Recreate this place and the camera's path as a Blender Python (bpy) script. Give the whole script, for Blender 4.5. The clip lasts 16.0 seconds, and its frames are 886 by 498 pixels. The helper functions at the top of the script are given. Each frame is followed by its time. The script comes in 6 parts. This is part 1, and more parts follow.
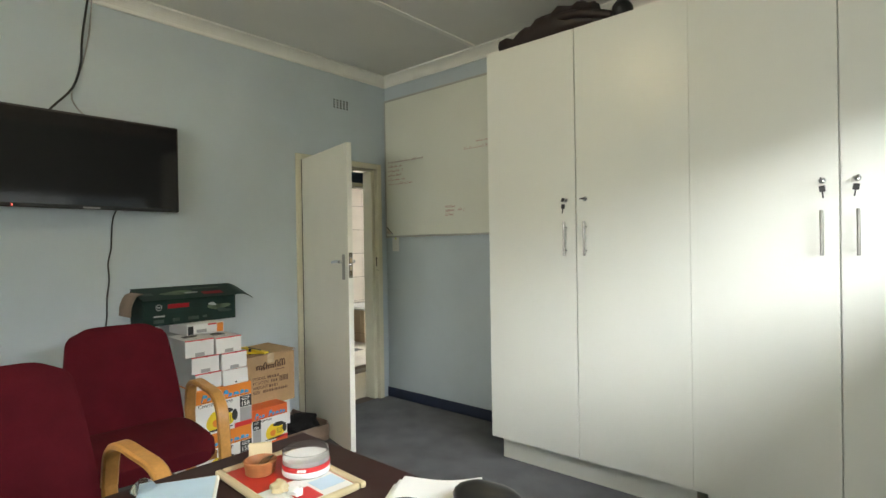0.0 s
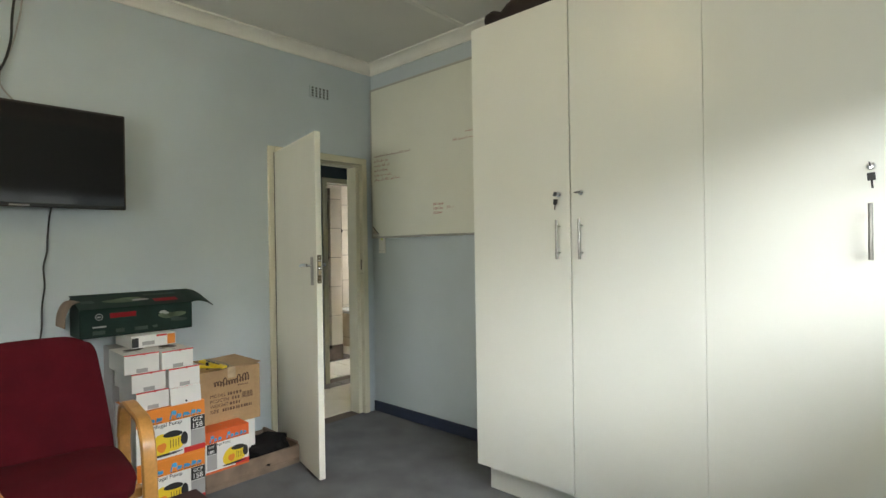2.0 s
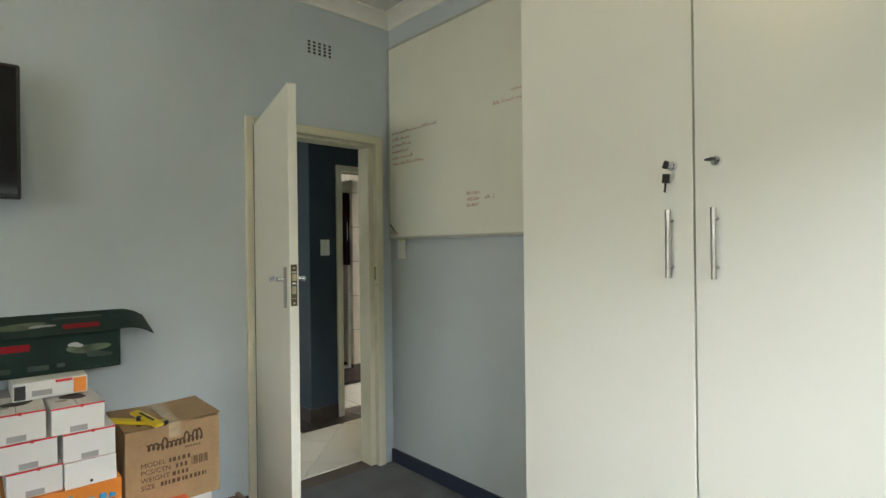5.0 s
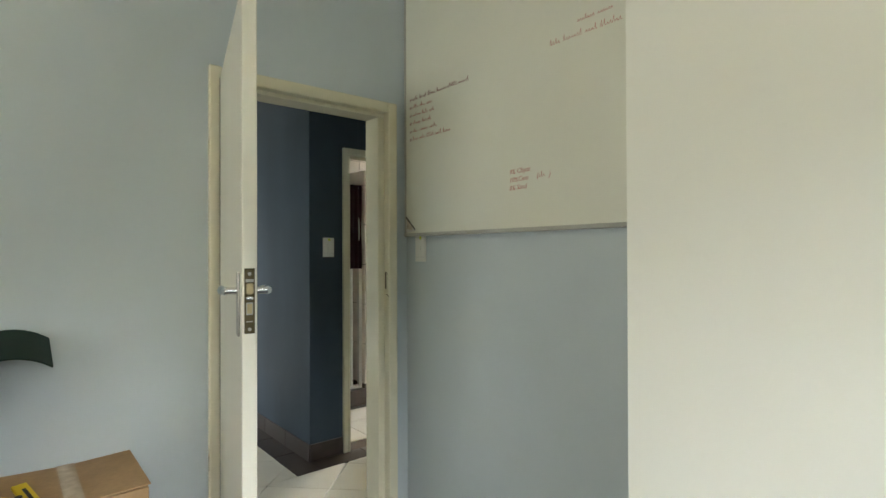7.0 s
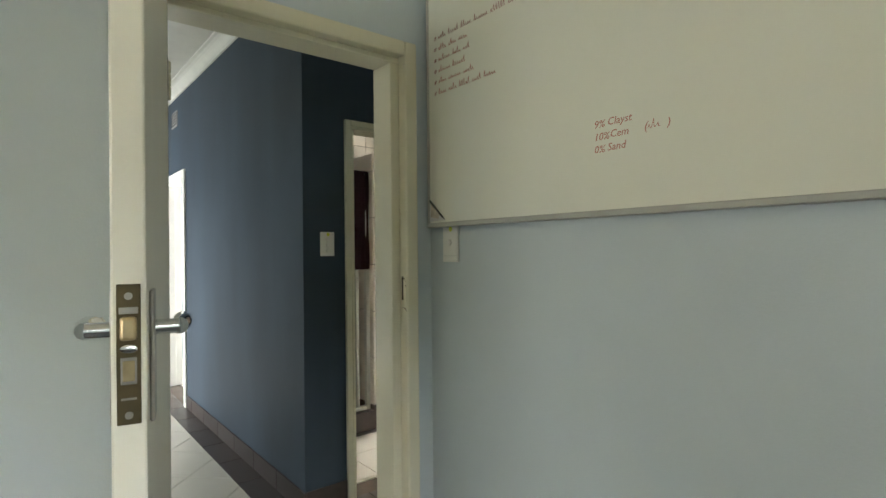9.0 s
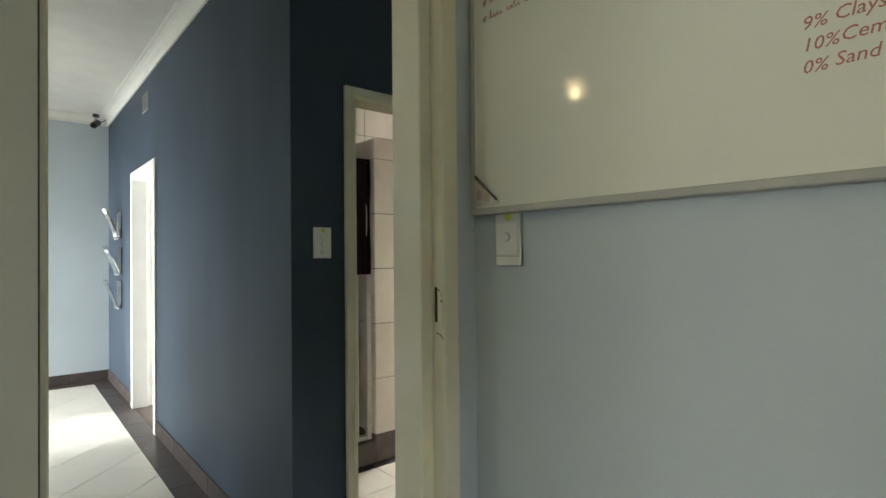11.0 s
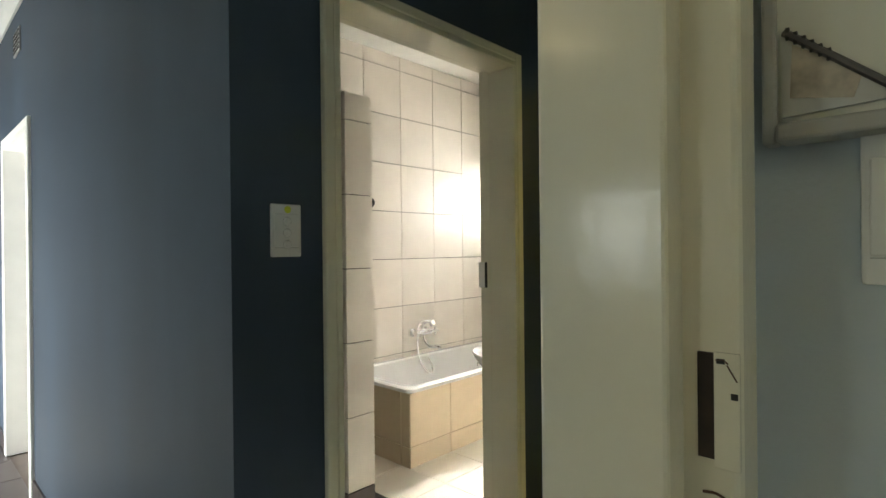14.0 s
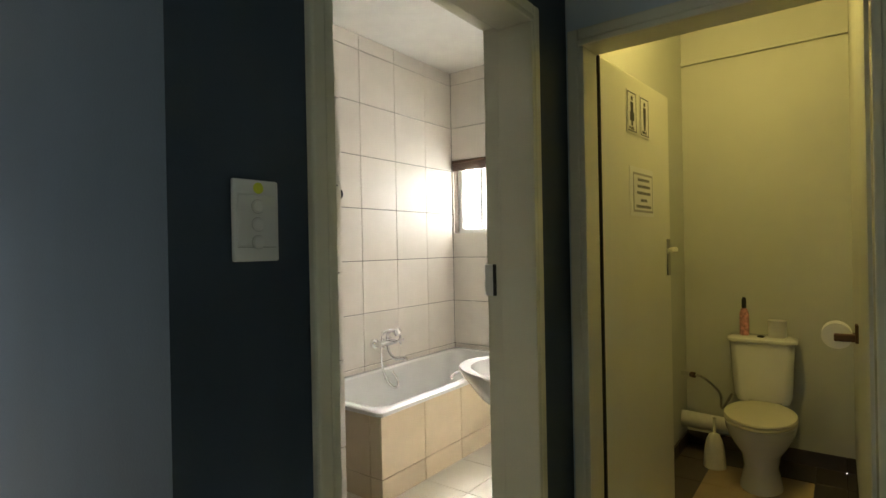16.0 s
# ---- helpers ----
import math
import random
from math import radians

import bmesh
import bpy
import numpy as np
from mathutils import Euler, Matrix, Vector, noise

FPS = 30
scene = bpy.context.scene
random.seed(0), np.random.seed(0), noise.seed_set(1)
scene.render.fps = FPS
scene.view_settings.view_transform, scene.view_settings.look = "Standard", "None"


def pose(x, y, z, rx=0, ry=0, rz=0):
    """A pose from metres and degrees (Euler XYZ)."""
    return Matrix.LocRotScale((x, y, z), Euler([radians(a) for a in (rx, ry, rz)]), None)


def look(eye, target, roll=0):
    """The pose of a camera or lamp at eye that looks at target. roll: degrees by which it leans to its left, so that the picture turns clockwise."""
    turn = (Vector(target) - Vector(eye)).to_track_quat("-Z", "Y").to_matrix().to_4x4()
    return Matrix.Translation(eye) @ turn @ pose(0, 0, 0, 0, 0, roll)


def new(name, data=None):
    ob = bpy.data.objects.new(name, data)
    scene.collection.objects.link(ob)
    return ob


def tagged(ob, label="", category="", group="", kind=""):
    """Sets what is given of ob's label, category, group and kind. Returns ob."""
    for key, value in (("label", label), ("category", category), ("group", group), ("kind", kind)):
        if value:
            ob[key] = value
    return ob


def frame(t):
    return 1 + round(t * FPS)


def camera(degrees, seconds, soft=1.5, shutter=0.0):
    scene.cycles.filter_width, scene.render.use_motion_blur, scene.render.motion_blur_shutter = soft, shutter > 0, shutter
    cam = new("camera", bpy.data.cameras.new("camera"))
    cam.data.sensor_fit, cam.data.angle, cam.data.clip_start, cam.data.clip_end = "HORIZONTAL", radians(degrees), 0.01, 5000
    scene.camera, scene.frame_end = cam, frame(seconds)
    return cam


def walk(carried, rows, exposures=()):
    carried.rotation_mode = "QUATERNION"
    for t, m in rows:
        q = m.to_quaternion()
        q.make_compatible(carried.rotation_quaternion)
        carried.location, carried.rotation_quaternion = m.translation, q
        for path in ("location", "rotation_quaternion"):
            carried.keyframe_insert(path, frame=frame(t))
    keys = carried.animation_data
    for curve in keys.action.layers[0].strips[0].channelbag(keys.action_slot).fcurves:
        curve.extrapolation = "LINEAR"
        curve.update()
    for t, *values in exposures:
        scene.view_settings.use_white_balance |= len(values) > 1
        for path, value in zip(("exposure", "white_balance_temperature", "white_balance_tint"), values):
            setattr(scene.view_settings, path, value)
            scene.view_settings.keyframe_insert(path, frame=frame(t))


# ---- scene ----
cam = camera(80.4, 16.0)
EXPOSURES = [(0, 0.03), (4.5, 0.03), (8.0, 0.36), (11.0, 0.20), (12.5, 0.42), (13.0, 0.42), (14.0, 0.26), (15.0, 0.04), (15.5, 0.0), (16, -0.12)]
PATH = [
    (0, (0.084, 0.232, 1.346), (-1.227, 1.741, 1.338), -0.9),
    (0.5, (0.075, 0.328, 1.352), (-1.243, 1.832, 1.348), -0.9),
    (1, (0.07, 0.436, 1.364), (-1.257, 1.932, 1.359), -1.0),
    (1.5, (0.043, 0.548, 1.358), (-1.299, 2.031, 1.354), -1.0),
    (2, (-0.018, 0.672, 1.348), (-1.376, 2.14, 1.344), -0.9),
    (2.5, (-0.091, 0.807, 1.357), (-1.464, 2.261, 1.354), -0.9),
    (3, (-0.171, 0.926, 1.355), (-1.557, 2.367, 1.352), -0.9),
    (3.5, (-0.273, 1.082, 1.368), (-1.684, 2.499, 1.368), -0.7),
    (4, (-0.391, 1.207, 1.361), (-1.832, 2.594, 1.361), -0.6),
    (4.5, (-0.535, 1.334, 1.367), (-1.999, 2.696, 1.369), -0.5),
    (4.7, (-0.591, 1.386, 1.375), (-2.064, 2.74, 1.374), -0.6),
    (7, (-1.286, 1.948, 1.356), (-2.822, 3.229, 1.37), -0.2),
    (7.5, (-1.444, 2.039, 1.357), (-2.982, 3.317, 1.364), -0.3),
    (8, (-1.605, 2.151, 1.367), (-3.15, 3.421, 1.375), -0.4),
    (8.5, (-1.755, 2.237, 1.359), (-3.309, 3.496, 1.362), -0.6),
    (10.8, (-2.415, 2.571, 1.347), (-3.954, 3.847, 1.372), -0.3),
    (11, (-2.463, 2.585, 1.342), (-3.997, 3.868, 1.362), -0.5),
    (11.5, (-2.627, 2.655, 1.345), (-4.149, 3.952, 1.366), -0.5),
    (12, (-2.767, 2.706, 1.342), (-4.272, 4.023, 1.366), -0.5),
    (12.5, (-2.916, 2.777, 1.325), (-4.401, 4.116, 1.353), -0.5),
    (13, (-3.068, 2.83, 1.338), (-4.525, 4.2, 1.368), -0.5),
    (13.5, (-3.18, 2.884, 1.335), (-4.604, 4.289, 1.351), -0.6),
    (14, (-3.302, 2.936, 1.347), (-4.679, 4.387, 1.344), -0.6),
    (14.5, (-3.417, 2.967, 1.343), (-4.742, 4.465, 1.34), -0.9),
    (15, (-3.493, 3.005, 1.339), (-4.771, 4.544, 1.336), -0.9),
    (15.5, (-3.601, 3.06, 1.332), (-4.844, 4.627, 1.33), -1.0),
    (16, (-3.726, 3.116, 1.345), (-4.929, 4.714, 1.342), -1.1),
]
walk(cam, [(t, look(eye, target, roll)) for t, eye, target, roll in PATH], EXPOSURES)

# ---- world and lights ----
world = bpy.data.worlds.new("sky")
scene.world = world
world.use_nodes = True
_sky = world.node_tree.nodes.new("ShaderNodeTexSky")
_sky.sky_type, _sky.sun_disc = "NISHITA", False
_sky.sun_elevation, _sky.sun_rotation = radians(51), radians(124)
world.node_tree.links.new(_sky.outputs[0], world.node_tree.nodes["Background"].inputs[0])
world.node_tree.nodes["Background"].inputs[1].default_value = 0.1


def lamp(name, kind, m, energy, color, **kw):
    data = bpy.data.lights.new(name, kind)
    data.energy, data.color = energy, color
    if kind == "AREA":
        data.shape, data.size, data.size_y = "RECTANGLE", kw["size"][0], kw["size"][1]
        data.spread = radians(kw.get("spread", 170))
    elif kind == "SUN":
        data.angle = radians(kw["angle"])
    else:
        data.shadow_soft_size = kw["radius"]
    ob = new(name, data)
    ob.matrix_world = m
    return ob


DAY = (0.98, 0.97, 0.88)
WARM = (1.0, 0.82, 0.42)
lamp("sun", "SUN", look((6, -4, 9), (0, 0, 0)), 0.5, (1.0, 0.95, 0.88), angle=15)
# lamp for the sky strip between backdrop and added eave, through the high east window
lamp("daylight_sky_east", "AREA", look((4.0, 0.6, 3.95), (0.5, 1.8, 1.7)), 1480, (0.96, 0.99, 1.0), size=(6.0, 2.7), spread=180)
# added fill from behind the camera that brightens the office walls
lamp("daylight_office_south", "AREA", look((-0.5, -2.32, 1.6), (-2.4, 3.0, 0.8)), 37, DAY, size=(1.5, 1.0), spread=130)
lamp("daylight_hall", "AREA", look((-8.2, -0.33, 1.15), (-8.1, 3, 0.3)), 80, (0.97, 0.99, 1.0), size=(1.5, 2.0), spread=86)
lamp("daylight_hall_window", "AREA", look((-5.115, -0.29, 1.450), (-5.115, 3.0, 1.350)), 6.0, (0.93, 1.0, 0.97), size=(0.55, 0.58), spread=170)
lamp("daylight_bathroom", "AREA", look((-7.3, 8.4, 2.6), (-5.2, 5.2, 0.5)), 5000, (1.0, 0.98, 0.94), size=(2.6, 1.9), spread=180)
lamp("daylight_bathroom_pane", "AREA", look((-5.90, 6.965, 1.78), (-5.75, 5.0, 1.3)), 5.0, (1.0, 0.98, 0.94), size=(0.92, 0.52), spread=175)
lamp("daylight_side_room", "AREA", look((-7.3, 5.95, 1.5), (-7.3, 3, 1.2)), 140, (0.93, 0.97, 1.0), size=(1.4, 1.1))
lamp("bulb_office", "POINT", pose(-1.45, 1.25, 2.72), 14, WARM, radius=0.07)
lamp("bulb_hall", "POINT", pose(-5.04, 0.8, 2.645), 2.2, WARM, radius=0.04)
lamp("bulb_toilet", "POINT", pose(-4.15, 5.55, 2.765), 23, (1.0, 0.75, 0.22), radius=0.05)

# ---- materials ----


def mat(name, color, rough=0.6, metal=0.0, vary=0.08, scale=6.0, bump=0.0, bscale=120.0, fine=0.0, spec=0.5, island=0.0, coat=0.0, stretch=1.0):
    """A surface with stains at one scale, grain at another and fine relief."""
    m = bpy.data.materials.new(name)
    m.use_nodes = True
    nt = m.node_tree
    b = nt.nodes["Principled BSDF"]
    N, L = nt.nodes.new, nt.links.new
    b.inputs["Roughness"].default_value, b.inputs["Metallic"].default_value = rough, metal
    b.inputs["Specular IOR Level"].default_value = spec
    b.inputs["Coat Weight"].default_value = coat
    co = N("ShaderNodeTexCoord")
    big = N("ShaderNodeTexNoise")
    big.inputs["Scale"].default_value, big.inputs["Detail"].default_value = scale, 4
    if stretch != 1.0:
        mp = N("ShaderNodeMapping")
        mp.inputs["Scale"].default_value = (1, 1, stretch)
        L(co.outputs["Object"], mp.inputs["Vector"])
        L(mp.outputs[0], big.inputs["Vector"])
    else:
        L(co.outputs["Object"], big.inputs["Vector"])
    ramp = N("ShaderNodeMapRange")
    ramp.inputs[1].default_value, ramp.inputs[2].default_value = 0.3, 0.7
    ramp.inputs[3].default_value, ramp.inputs[4].default_value = 1 - vary, 1 + vary
    L(big.outputs["Fac"], ramp.inputs[0])
    mul = N("ShaderNodeMix")
    mul.data_type, mul.blend_type = "RGBA", "MULTIPLY"
    mul.inputs[0].default_value = 1
    mul.inputs[6].default_value = (*color, 1)
    L(ramp.outputs[0], mul.inputs[7])
    out = mul.outputs[2]
    grain = N("ShaderNodeTexNoise")
    grain.inputs["Scale"].default_value, grain.inputs["Detail"].default_value = bscale, 3
    L(co.outputs["Object"], grain.inputs["Vector"])
    if fine:
        r2 = N("ShaderNodeMapRange")
        r2.inputs[1].default_value, r2.inputs[2].default_value = 0.3, 0.7
        r2.inputs[3].default_value, r2.inputs[4].default_value = 1 - fine, 1 + fine
        L(grain.outputs["Fac"], r2.inputs[0])
        m2 = N("ShaderNodeMix")
        m2.data_type, m2.blend_type = "RGBA", "MULTIPLY"
        m2.inputs[0].default_value = 1
        L(out, m2.inputs[6])
        L(r2.outputs[0], m2.inputs[7])
        out = m2.outputs[2]
    if island:
        info = N("ShaderNodeObjectInfo")
        r3 = N("ShaderNodeMapRange")
        r3.inputs[3].default_value, r3.inputs[4].default_value = 1 - island, 1 + island
        L(info.outputs["Random"], r3.inputs[0])
        m3 = N("ShaderNodeMix")
        m3.data_type, m3.blend_type = "RGBA", "MULTIPLY"
        m3.inputs[0].default_value = 1
        L(out, m3.inputs[6])
        L(r3.outputs[0], m3.inputs[7])
        out = m3.outputs[2]
    L(out, b.inputs["Base Color"])
    rr = N("ShaderNodeMapRange")
    rr.inputs[3].default_value, rr.inputs[4].default_value = max(0.02, rough - 0.5 * vary), min(1, rough + 0.5 * vary)
    L(big.outputs["Fac"], rr.inputs[0])
    L(rr.outputs[0], b.inputs["Roughness"])
    if bump:
        bp = N("ShaderNodeBump")
        bp.inputs["Strength"].default_value, bp.inputs["Distance"].default_value = bump, 0.004
        L(grain.outputs["Fac"], bp.inputs["Height"])
        L(bp.outputs[0], b.inputs["Normal"])
    return m


def glow(name, color, strength):
    m = bpy.data.materials.new(name)
    m.use_nodes = True
    b = m.node_tree.nodes["Principled BSDF"]
    b.inputs["Emission Color"].default_value = (*color, 1)
    b.inputs["Emission Strength"].default_value = strength
    return m


def glass(name, color=(1, 1, 1), rough=0.0):
    m = bpy.data.materials.new(name)
    m.use_nodes = True
    b = m.node_tree.nodes["Principled BSDF"]
    b.inputs["Base Color"].default_value = (*color, 1)
    b.inputs["Transmission Weight"].default_value = 1
    b.inputs["Roughness"].default_value, b.inputs["IOR"].default_value = rough, 1.45
    return m


M_BLUE = mat("pale_blue_paint", (0.495, 0.560, 0.590), 0.50, vary=0.06, scale=1.5, bump=0.12, bscale=160)
M_NAVY = mat("navy_paint", (0.055, 0.075, 0.099), 0.55, spec=0.14, vary=0.26, scale=2.2, bump=0.10, bscale=140, stretch=0.35)
M_CEIL = mat("ceiling_paint", (0.72, 0.71, 0.66), 0.8, vary=0.05, scale=1.2, bump=0.05)
M_CORN = mat("cornice_paint", (0.80, 0.79, 0.73), 0.6, vary=0.04)
M_CREAM = mat("cream_gloss_paint", (0.72, 0.69, 0.54), 0.17, vary=0.03, scale=3, bump=0.14, bscale=45)
M_DOOR = mat("cream_door_paint", (0.75, 0.74, 0.65), 0.38, vary=0.025, scale=3, bump=0.05, bscale=60)
M_MELA = mat("white_melamine", (0.78, 0.79, 0.73), 0.30, vary=0.02, scale=2, bump=0.03, bscale=220)
M_GAP = mat("dark_gap", (0.03, 0.03, 0.025), 0.8)
M_CARPET = mat("grey_carpet", (0.15, 0.153, 0.160), 0.95, vary=0.18, scale=5, bump=0.9, bscale=300, fine=0.5, spec=0.1)
M_SKIRT = mat("navy_skirting", (0.02, 0.028, 0.055), 0.5, vary=0.15)
M_BOARD = mat("whiteboard_enamel", (0.74, 0.75, 0.66), 0.07, vary=0.03, scale=2.5)
M_FRAMEG = mat("grey_board_frame", (0.42, 0.42, 0.38), 0.5, vary=0.1)
M_ALU = mat("aluminium", (0.62, 0.62, 0.60), 0.35, 1.0, vary=0.08)
M_STEEL = mat("brushed_steel", (0.36, 0.35, 0.32), 0.32, 1.0, vary=0.10, scale=30)
M_CHROME = mat("chrome", (0.82, 0.82, 0.82), 0.07, 1.0, vary=0.02)
M_BRASS = mat("worn_brass", (0.11, 0.09, 0.05), 0.55, 1.0, vary=0.25, scale=25)
M_BRASS2 = mat("rubbed_brass", (0.42, 0.34, 0.20), 0.35, 1.0, vary=0.2, scale=40)
M_BLACK = mat("black_plastic", (0.012, 0.012, 0.013), 0.4, vary=0.1)
M_SCREEN = mat("dark_screen", (0.006, 0.005, 0.006), 0.08, vary=0.02)
M_RED = mat("burgundy_fabric", (0.078, 0.006, 0.011), 0.95, vary=0.14, scale=9, bump=0.5, bscale=500, fine=0.15, spec=0.15)
M_WOOD = mat("light_beech", (0.52, 0.26, 0.07), 0.34, vary=0.16, scale=12, bump=0.06, bscale=90, fine=0.08)
M_DESK = mat("dark_cherry_desk", (0.030, 0.010, 0.010), 0.42, spec=0.35, vary=0.2, scale=14, fine=0.1)
M_KRAFT = mat("kraft_cardboard", (0.40, 0.26, 0.135), 0.85, vary=0.10, scale=9, bump=0.15, bscale=70, fine=0.05)
M_WHITE = mat("white_card", (0.76, 0.75, 0.72), 0.55, vary=0.04)
M_PAPER = mat("white_paper", (0.82, 0.82, 0.80), 0.8, vary=0.02)
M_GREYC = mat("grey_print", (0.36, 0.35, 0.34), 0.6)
M_ORANGE = mat("orange_print", (0.78, 0.25, 0.03), 0.5, vary=0.06)
M_REDOR = mat("red_orange_print", (0.70, 0.13, 0.03), 0.5, vary=0.06)
M_INKG = mat("faded_black_print", (0.10, 0.10, 0.095), 0.7)
M_BLUEP = mat("blue_print", (0.05, 0.32, 0.62), 0.5)
M_BLACKP = mat("black_print", (0.02, 0.02, 0.02), 0.5)
M_YELLOW = mat("yellow_print", (0.80, 0.58, 0.03), 0.5)
M_REDP = mat("red_print", (0.62, 0.03, 0.03), 0.5)
M_BROWNP = mat("brown_print", (0.10, 0.05, 0.025), 0.7)
M_GREENB = mat("dark_green_card", (0.010, 0.026, 0.020), 0.6, spec=0.2, vary=0.3, scale=8)
M_GREENL = mat("pale_green_print", (0.10, 0.13, 0.08), 0.6, spec=0.2, vary=0.5, scale=14)
M_BROWNC = mat("worn_brown_wood", (0.20, 0.145, 0.105), 0.85, vary=0.3, scale=9, bump=0.4, bscale=60)
M_REDD = mat("dull_red_print", (0.26, 0.008, 0.014), 0.6, spec=0.2, vary=0.15)
M_PRINTD = mat("faint_green_print", (0.045, 0.065, 0.055), 0.6, spec=0.2, vary=0.3)
M_PRINTB = mat("product_picture", (0.05, 0.042, 0.036), 0.6, vary=0.4, scale=30)
M_GREYD = mat("dark_grey_plastic", (0.09, 0.085, 0.08), 0.5, vary=0.3)
M_RECESS = mat("dark_recess", (0.035, 0.024, 0.016), 0.8, vary=0.4, scale=60)
M_TAPE = mat("packing_tape", (0.52, 0.40, 0.26), 0.18, vary=0.15, scale=30)
M_CLOTH = mat("black_cloth", (0.014, 0.013, 0.013), 0.95, vary=0.3, bump=0.5, bscale=300, spec=0.1)
M_LEATH = mat("dark_leather", (0.022, 0.013, 0.012), 0.5, vary=0.3, scale=14, bump=0.4, bscale=60)
M_TILE = mat("cream_wall_tile", (0.80, 0.75, 0.67), 0.30, vary=0.03, scale=5, island=0.03)
M_TILEB = mat("beige_bath_tile", (0.70, 0.59, 0.42), 0.25, vary=0.03, scale=7, island=0.05)
M_FTILE = mat("cream_floor_tile", (0.76, 0.72, 0.62), 0.28, vary=0.015, scale=9, island=0.03)
M_DTILE = mat("dark_floor_tile", (0.065, 0.05, 0.045), 0.35, vary=0.25, scale=8, island=0.12)
M_GROUT = mat("grout", (0.12, 0.095, 0.075), 0.9, vary=0.15)
M_GROUTD = mat("dark_grout", (0.05, 0.042, 0.036), 0.9)
M_CERAM = mat("white_ceramic", (0.84, 0.84, 0.82), 0.1, vary=0.015, coat=0.4)
M_ENAM = mat("white_bath_enamel", (0.86, 0.86, 0.84), 0.14, vary=0.015, coat=0.3)
M_TOWEL = mat("dark_maroon_towel", (0.022, 0.008, 0.012), 1.0, vary=0.2, bump=0.7, bscale=350, spec=0.1)
M_RIM = mat("grey_plastic_rim", (0.45, 0.45, 0.42), 0.4)
M_PLAST = mat("white_plastic", (0.74, 0.74, 0.70), 0.32, vary=0.02)
M_LIME = mat("yellow_sticker", (0.62, 0.66, 0.05), 0.5)
M_SIGN = mat("safety_green", (0.01, 0.16, 0.06), 0.45)
M_REDINK = mat("red_marker", (0.44, 0.17, 0.13), 0.7)
M_DARKINK = mat("dark_red_marker", (0.27, 0.10, 0.09), 0.7)
M_TERRA = mat("toilet_floor_tile", (0.42, 0.32, 0.20), 0.4, vary=0.12, scale=6, island=0.06)
M_TWALL = mat("toilet_wall_paint", (0.54, 0.55, 0.50), 0.5, vary=0.05, scale=2, bump=0.08)
M_SEAT = mat("cream_seat_plastic", (0.74, 0.70, 0.56), 0.25, vary=0.02)
M_FROST = glass("frosted_pane", (0.95, 0.97, 0.97), 0.35)
M_GLASS = glass("clear_pane")
M_ACRYL = glass("clear_acrylic", (0.95, 0.96, 0.98), 0.05)
M_SKYGLOW = glow("bright_outdoors", (0.92, 0.97, 1.0), 2.0)
M_LAMPGLOW = glow("lit_diffuser", (1.0, 0.76, 0.38), 9.0)
M_TRAYR = mat("red_lacquer", (0.50, 0.03, 0.02), 0.3, vary=0.1)
M_TRAYC = mat("cream_tray_rim", (0.60, 0.50, 0.30), 0.4, vary=0.1)
M_CORK = mat("turned_wood", (0.36, 0.14, 0.05), 0.5, vary=0.2, scale=30)
M_BLUEPAPER = mat("pale_blue_folder", (0.55, 0.72, 0.86), 0.5)

# ---- mesh helpers ----


def box(bm, x0, x1, y0, y1, z0, z1, bevel=0.0, seg=2):
    r = bmesh.ops.create_cube(bm, size=1, matrix=Matrix.Translation(((x0 + x1) / 2, (y0 + y1) / 2, (z0 + z1) / 2)) @ Matrix.Diagonal((x1 - x0, y1 - y0, z1 - z0, 1)))
    if bevel:
        vs = set(r["verts"])
        es = [e for e in bm.edges if e.verts[0] in vs and e.verts[1] in vs]
        bmesh.ops.bevel(bm, geom=es, offset=bevel, segments=seg, profile=0.5, affect="EDGES")
    return bm


def boxes(*dims, bevel=0.0):
    bm = bmesh.new()
    for d in dims:
        box(bm, *d, bevel=bevel)
    return bm


def cyl(bm, p0, p1, r0, r1=None, seg=20):
    p0, p1 = Vector(p0), Vector(p1)
    d = p1 - p0
    m = Matrix.Translation((p0 + p1) / 2) @ d.to_track_quat("Z", "Y").to_matrix().to_4x4()
    bmesh.ops.create_cone(bm, cap_ends=True, segments=seg, radius1=r0, radius2=r0 if r1 is None else r1, depth=d.length, matrix=m)
    return bm


def rod(*ends, r=0.01, seg=16):
    bm = bmesh.new()
    for a, b in ends:
        cyl(bm, a, b, r, seg=seg)
    return bm


def lathe(profile, at=(0, 0, 0), seg=32, sx=1.0, sy=1.0):
    """Turn a profile of (radius, height) round the upright axis at a place."""
    bm = bmesh.new()
    rings = []
    for r, z in profile:
        rings.append([bm.verts.new((at[0] + sx * r * math.cos(2 * math.pi * k / seg), at[1] + sy * r * math.sin(2 * math.pi * k / seg), at[2] + z)) for k in range(seg)])
    for a, b in zip(rings, rings[1:]):
        for k in range(seg):
            bm.faces.new((a[k], a[(k + 1) % seg], b[(k + 1) % seg], b[k]))
    bm.faces.new(list(reversed(rings[0])))
    bm.faces.new(rings[-1])
    return bm


def loft(sections, caps=True, first=True):
    """Skin through closed rings of equal length."""
    bm = bmesh.new()
    rings = [[bm.verts.new(p) for p in s] for s in sections]
    n = len(rings[0])
    for a, b in zip(rings, rings[1:]):
        for k in range(n):
            bm.faces.new((a[k], a[(k + 1) % n], b[(k + 1) % n], b[k]))
    if caps and first:
        bm.faces.new(list(reversed(rings[0])))
    if caps:
        bm.faces.new(rings[-1])
    bmesh.ops.recalc_face_normals(bm, faces=bm.faces)
    return bm


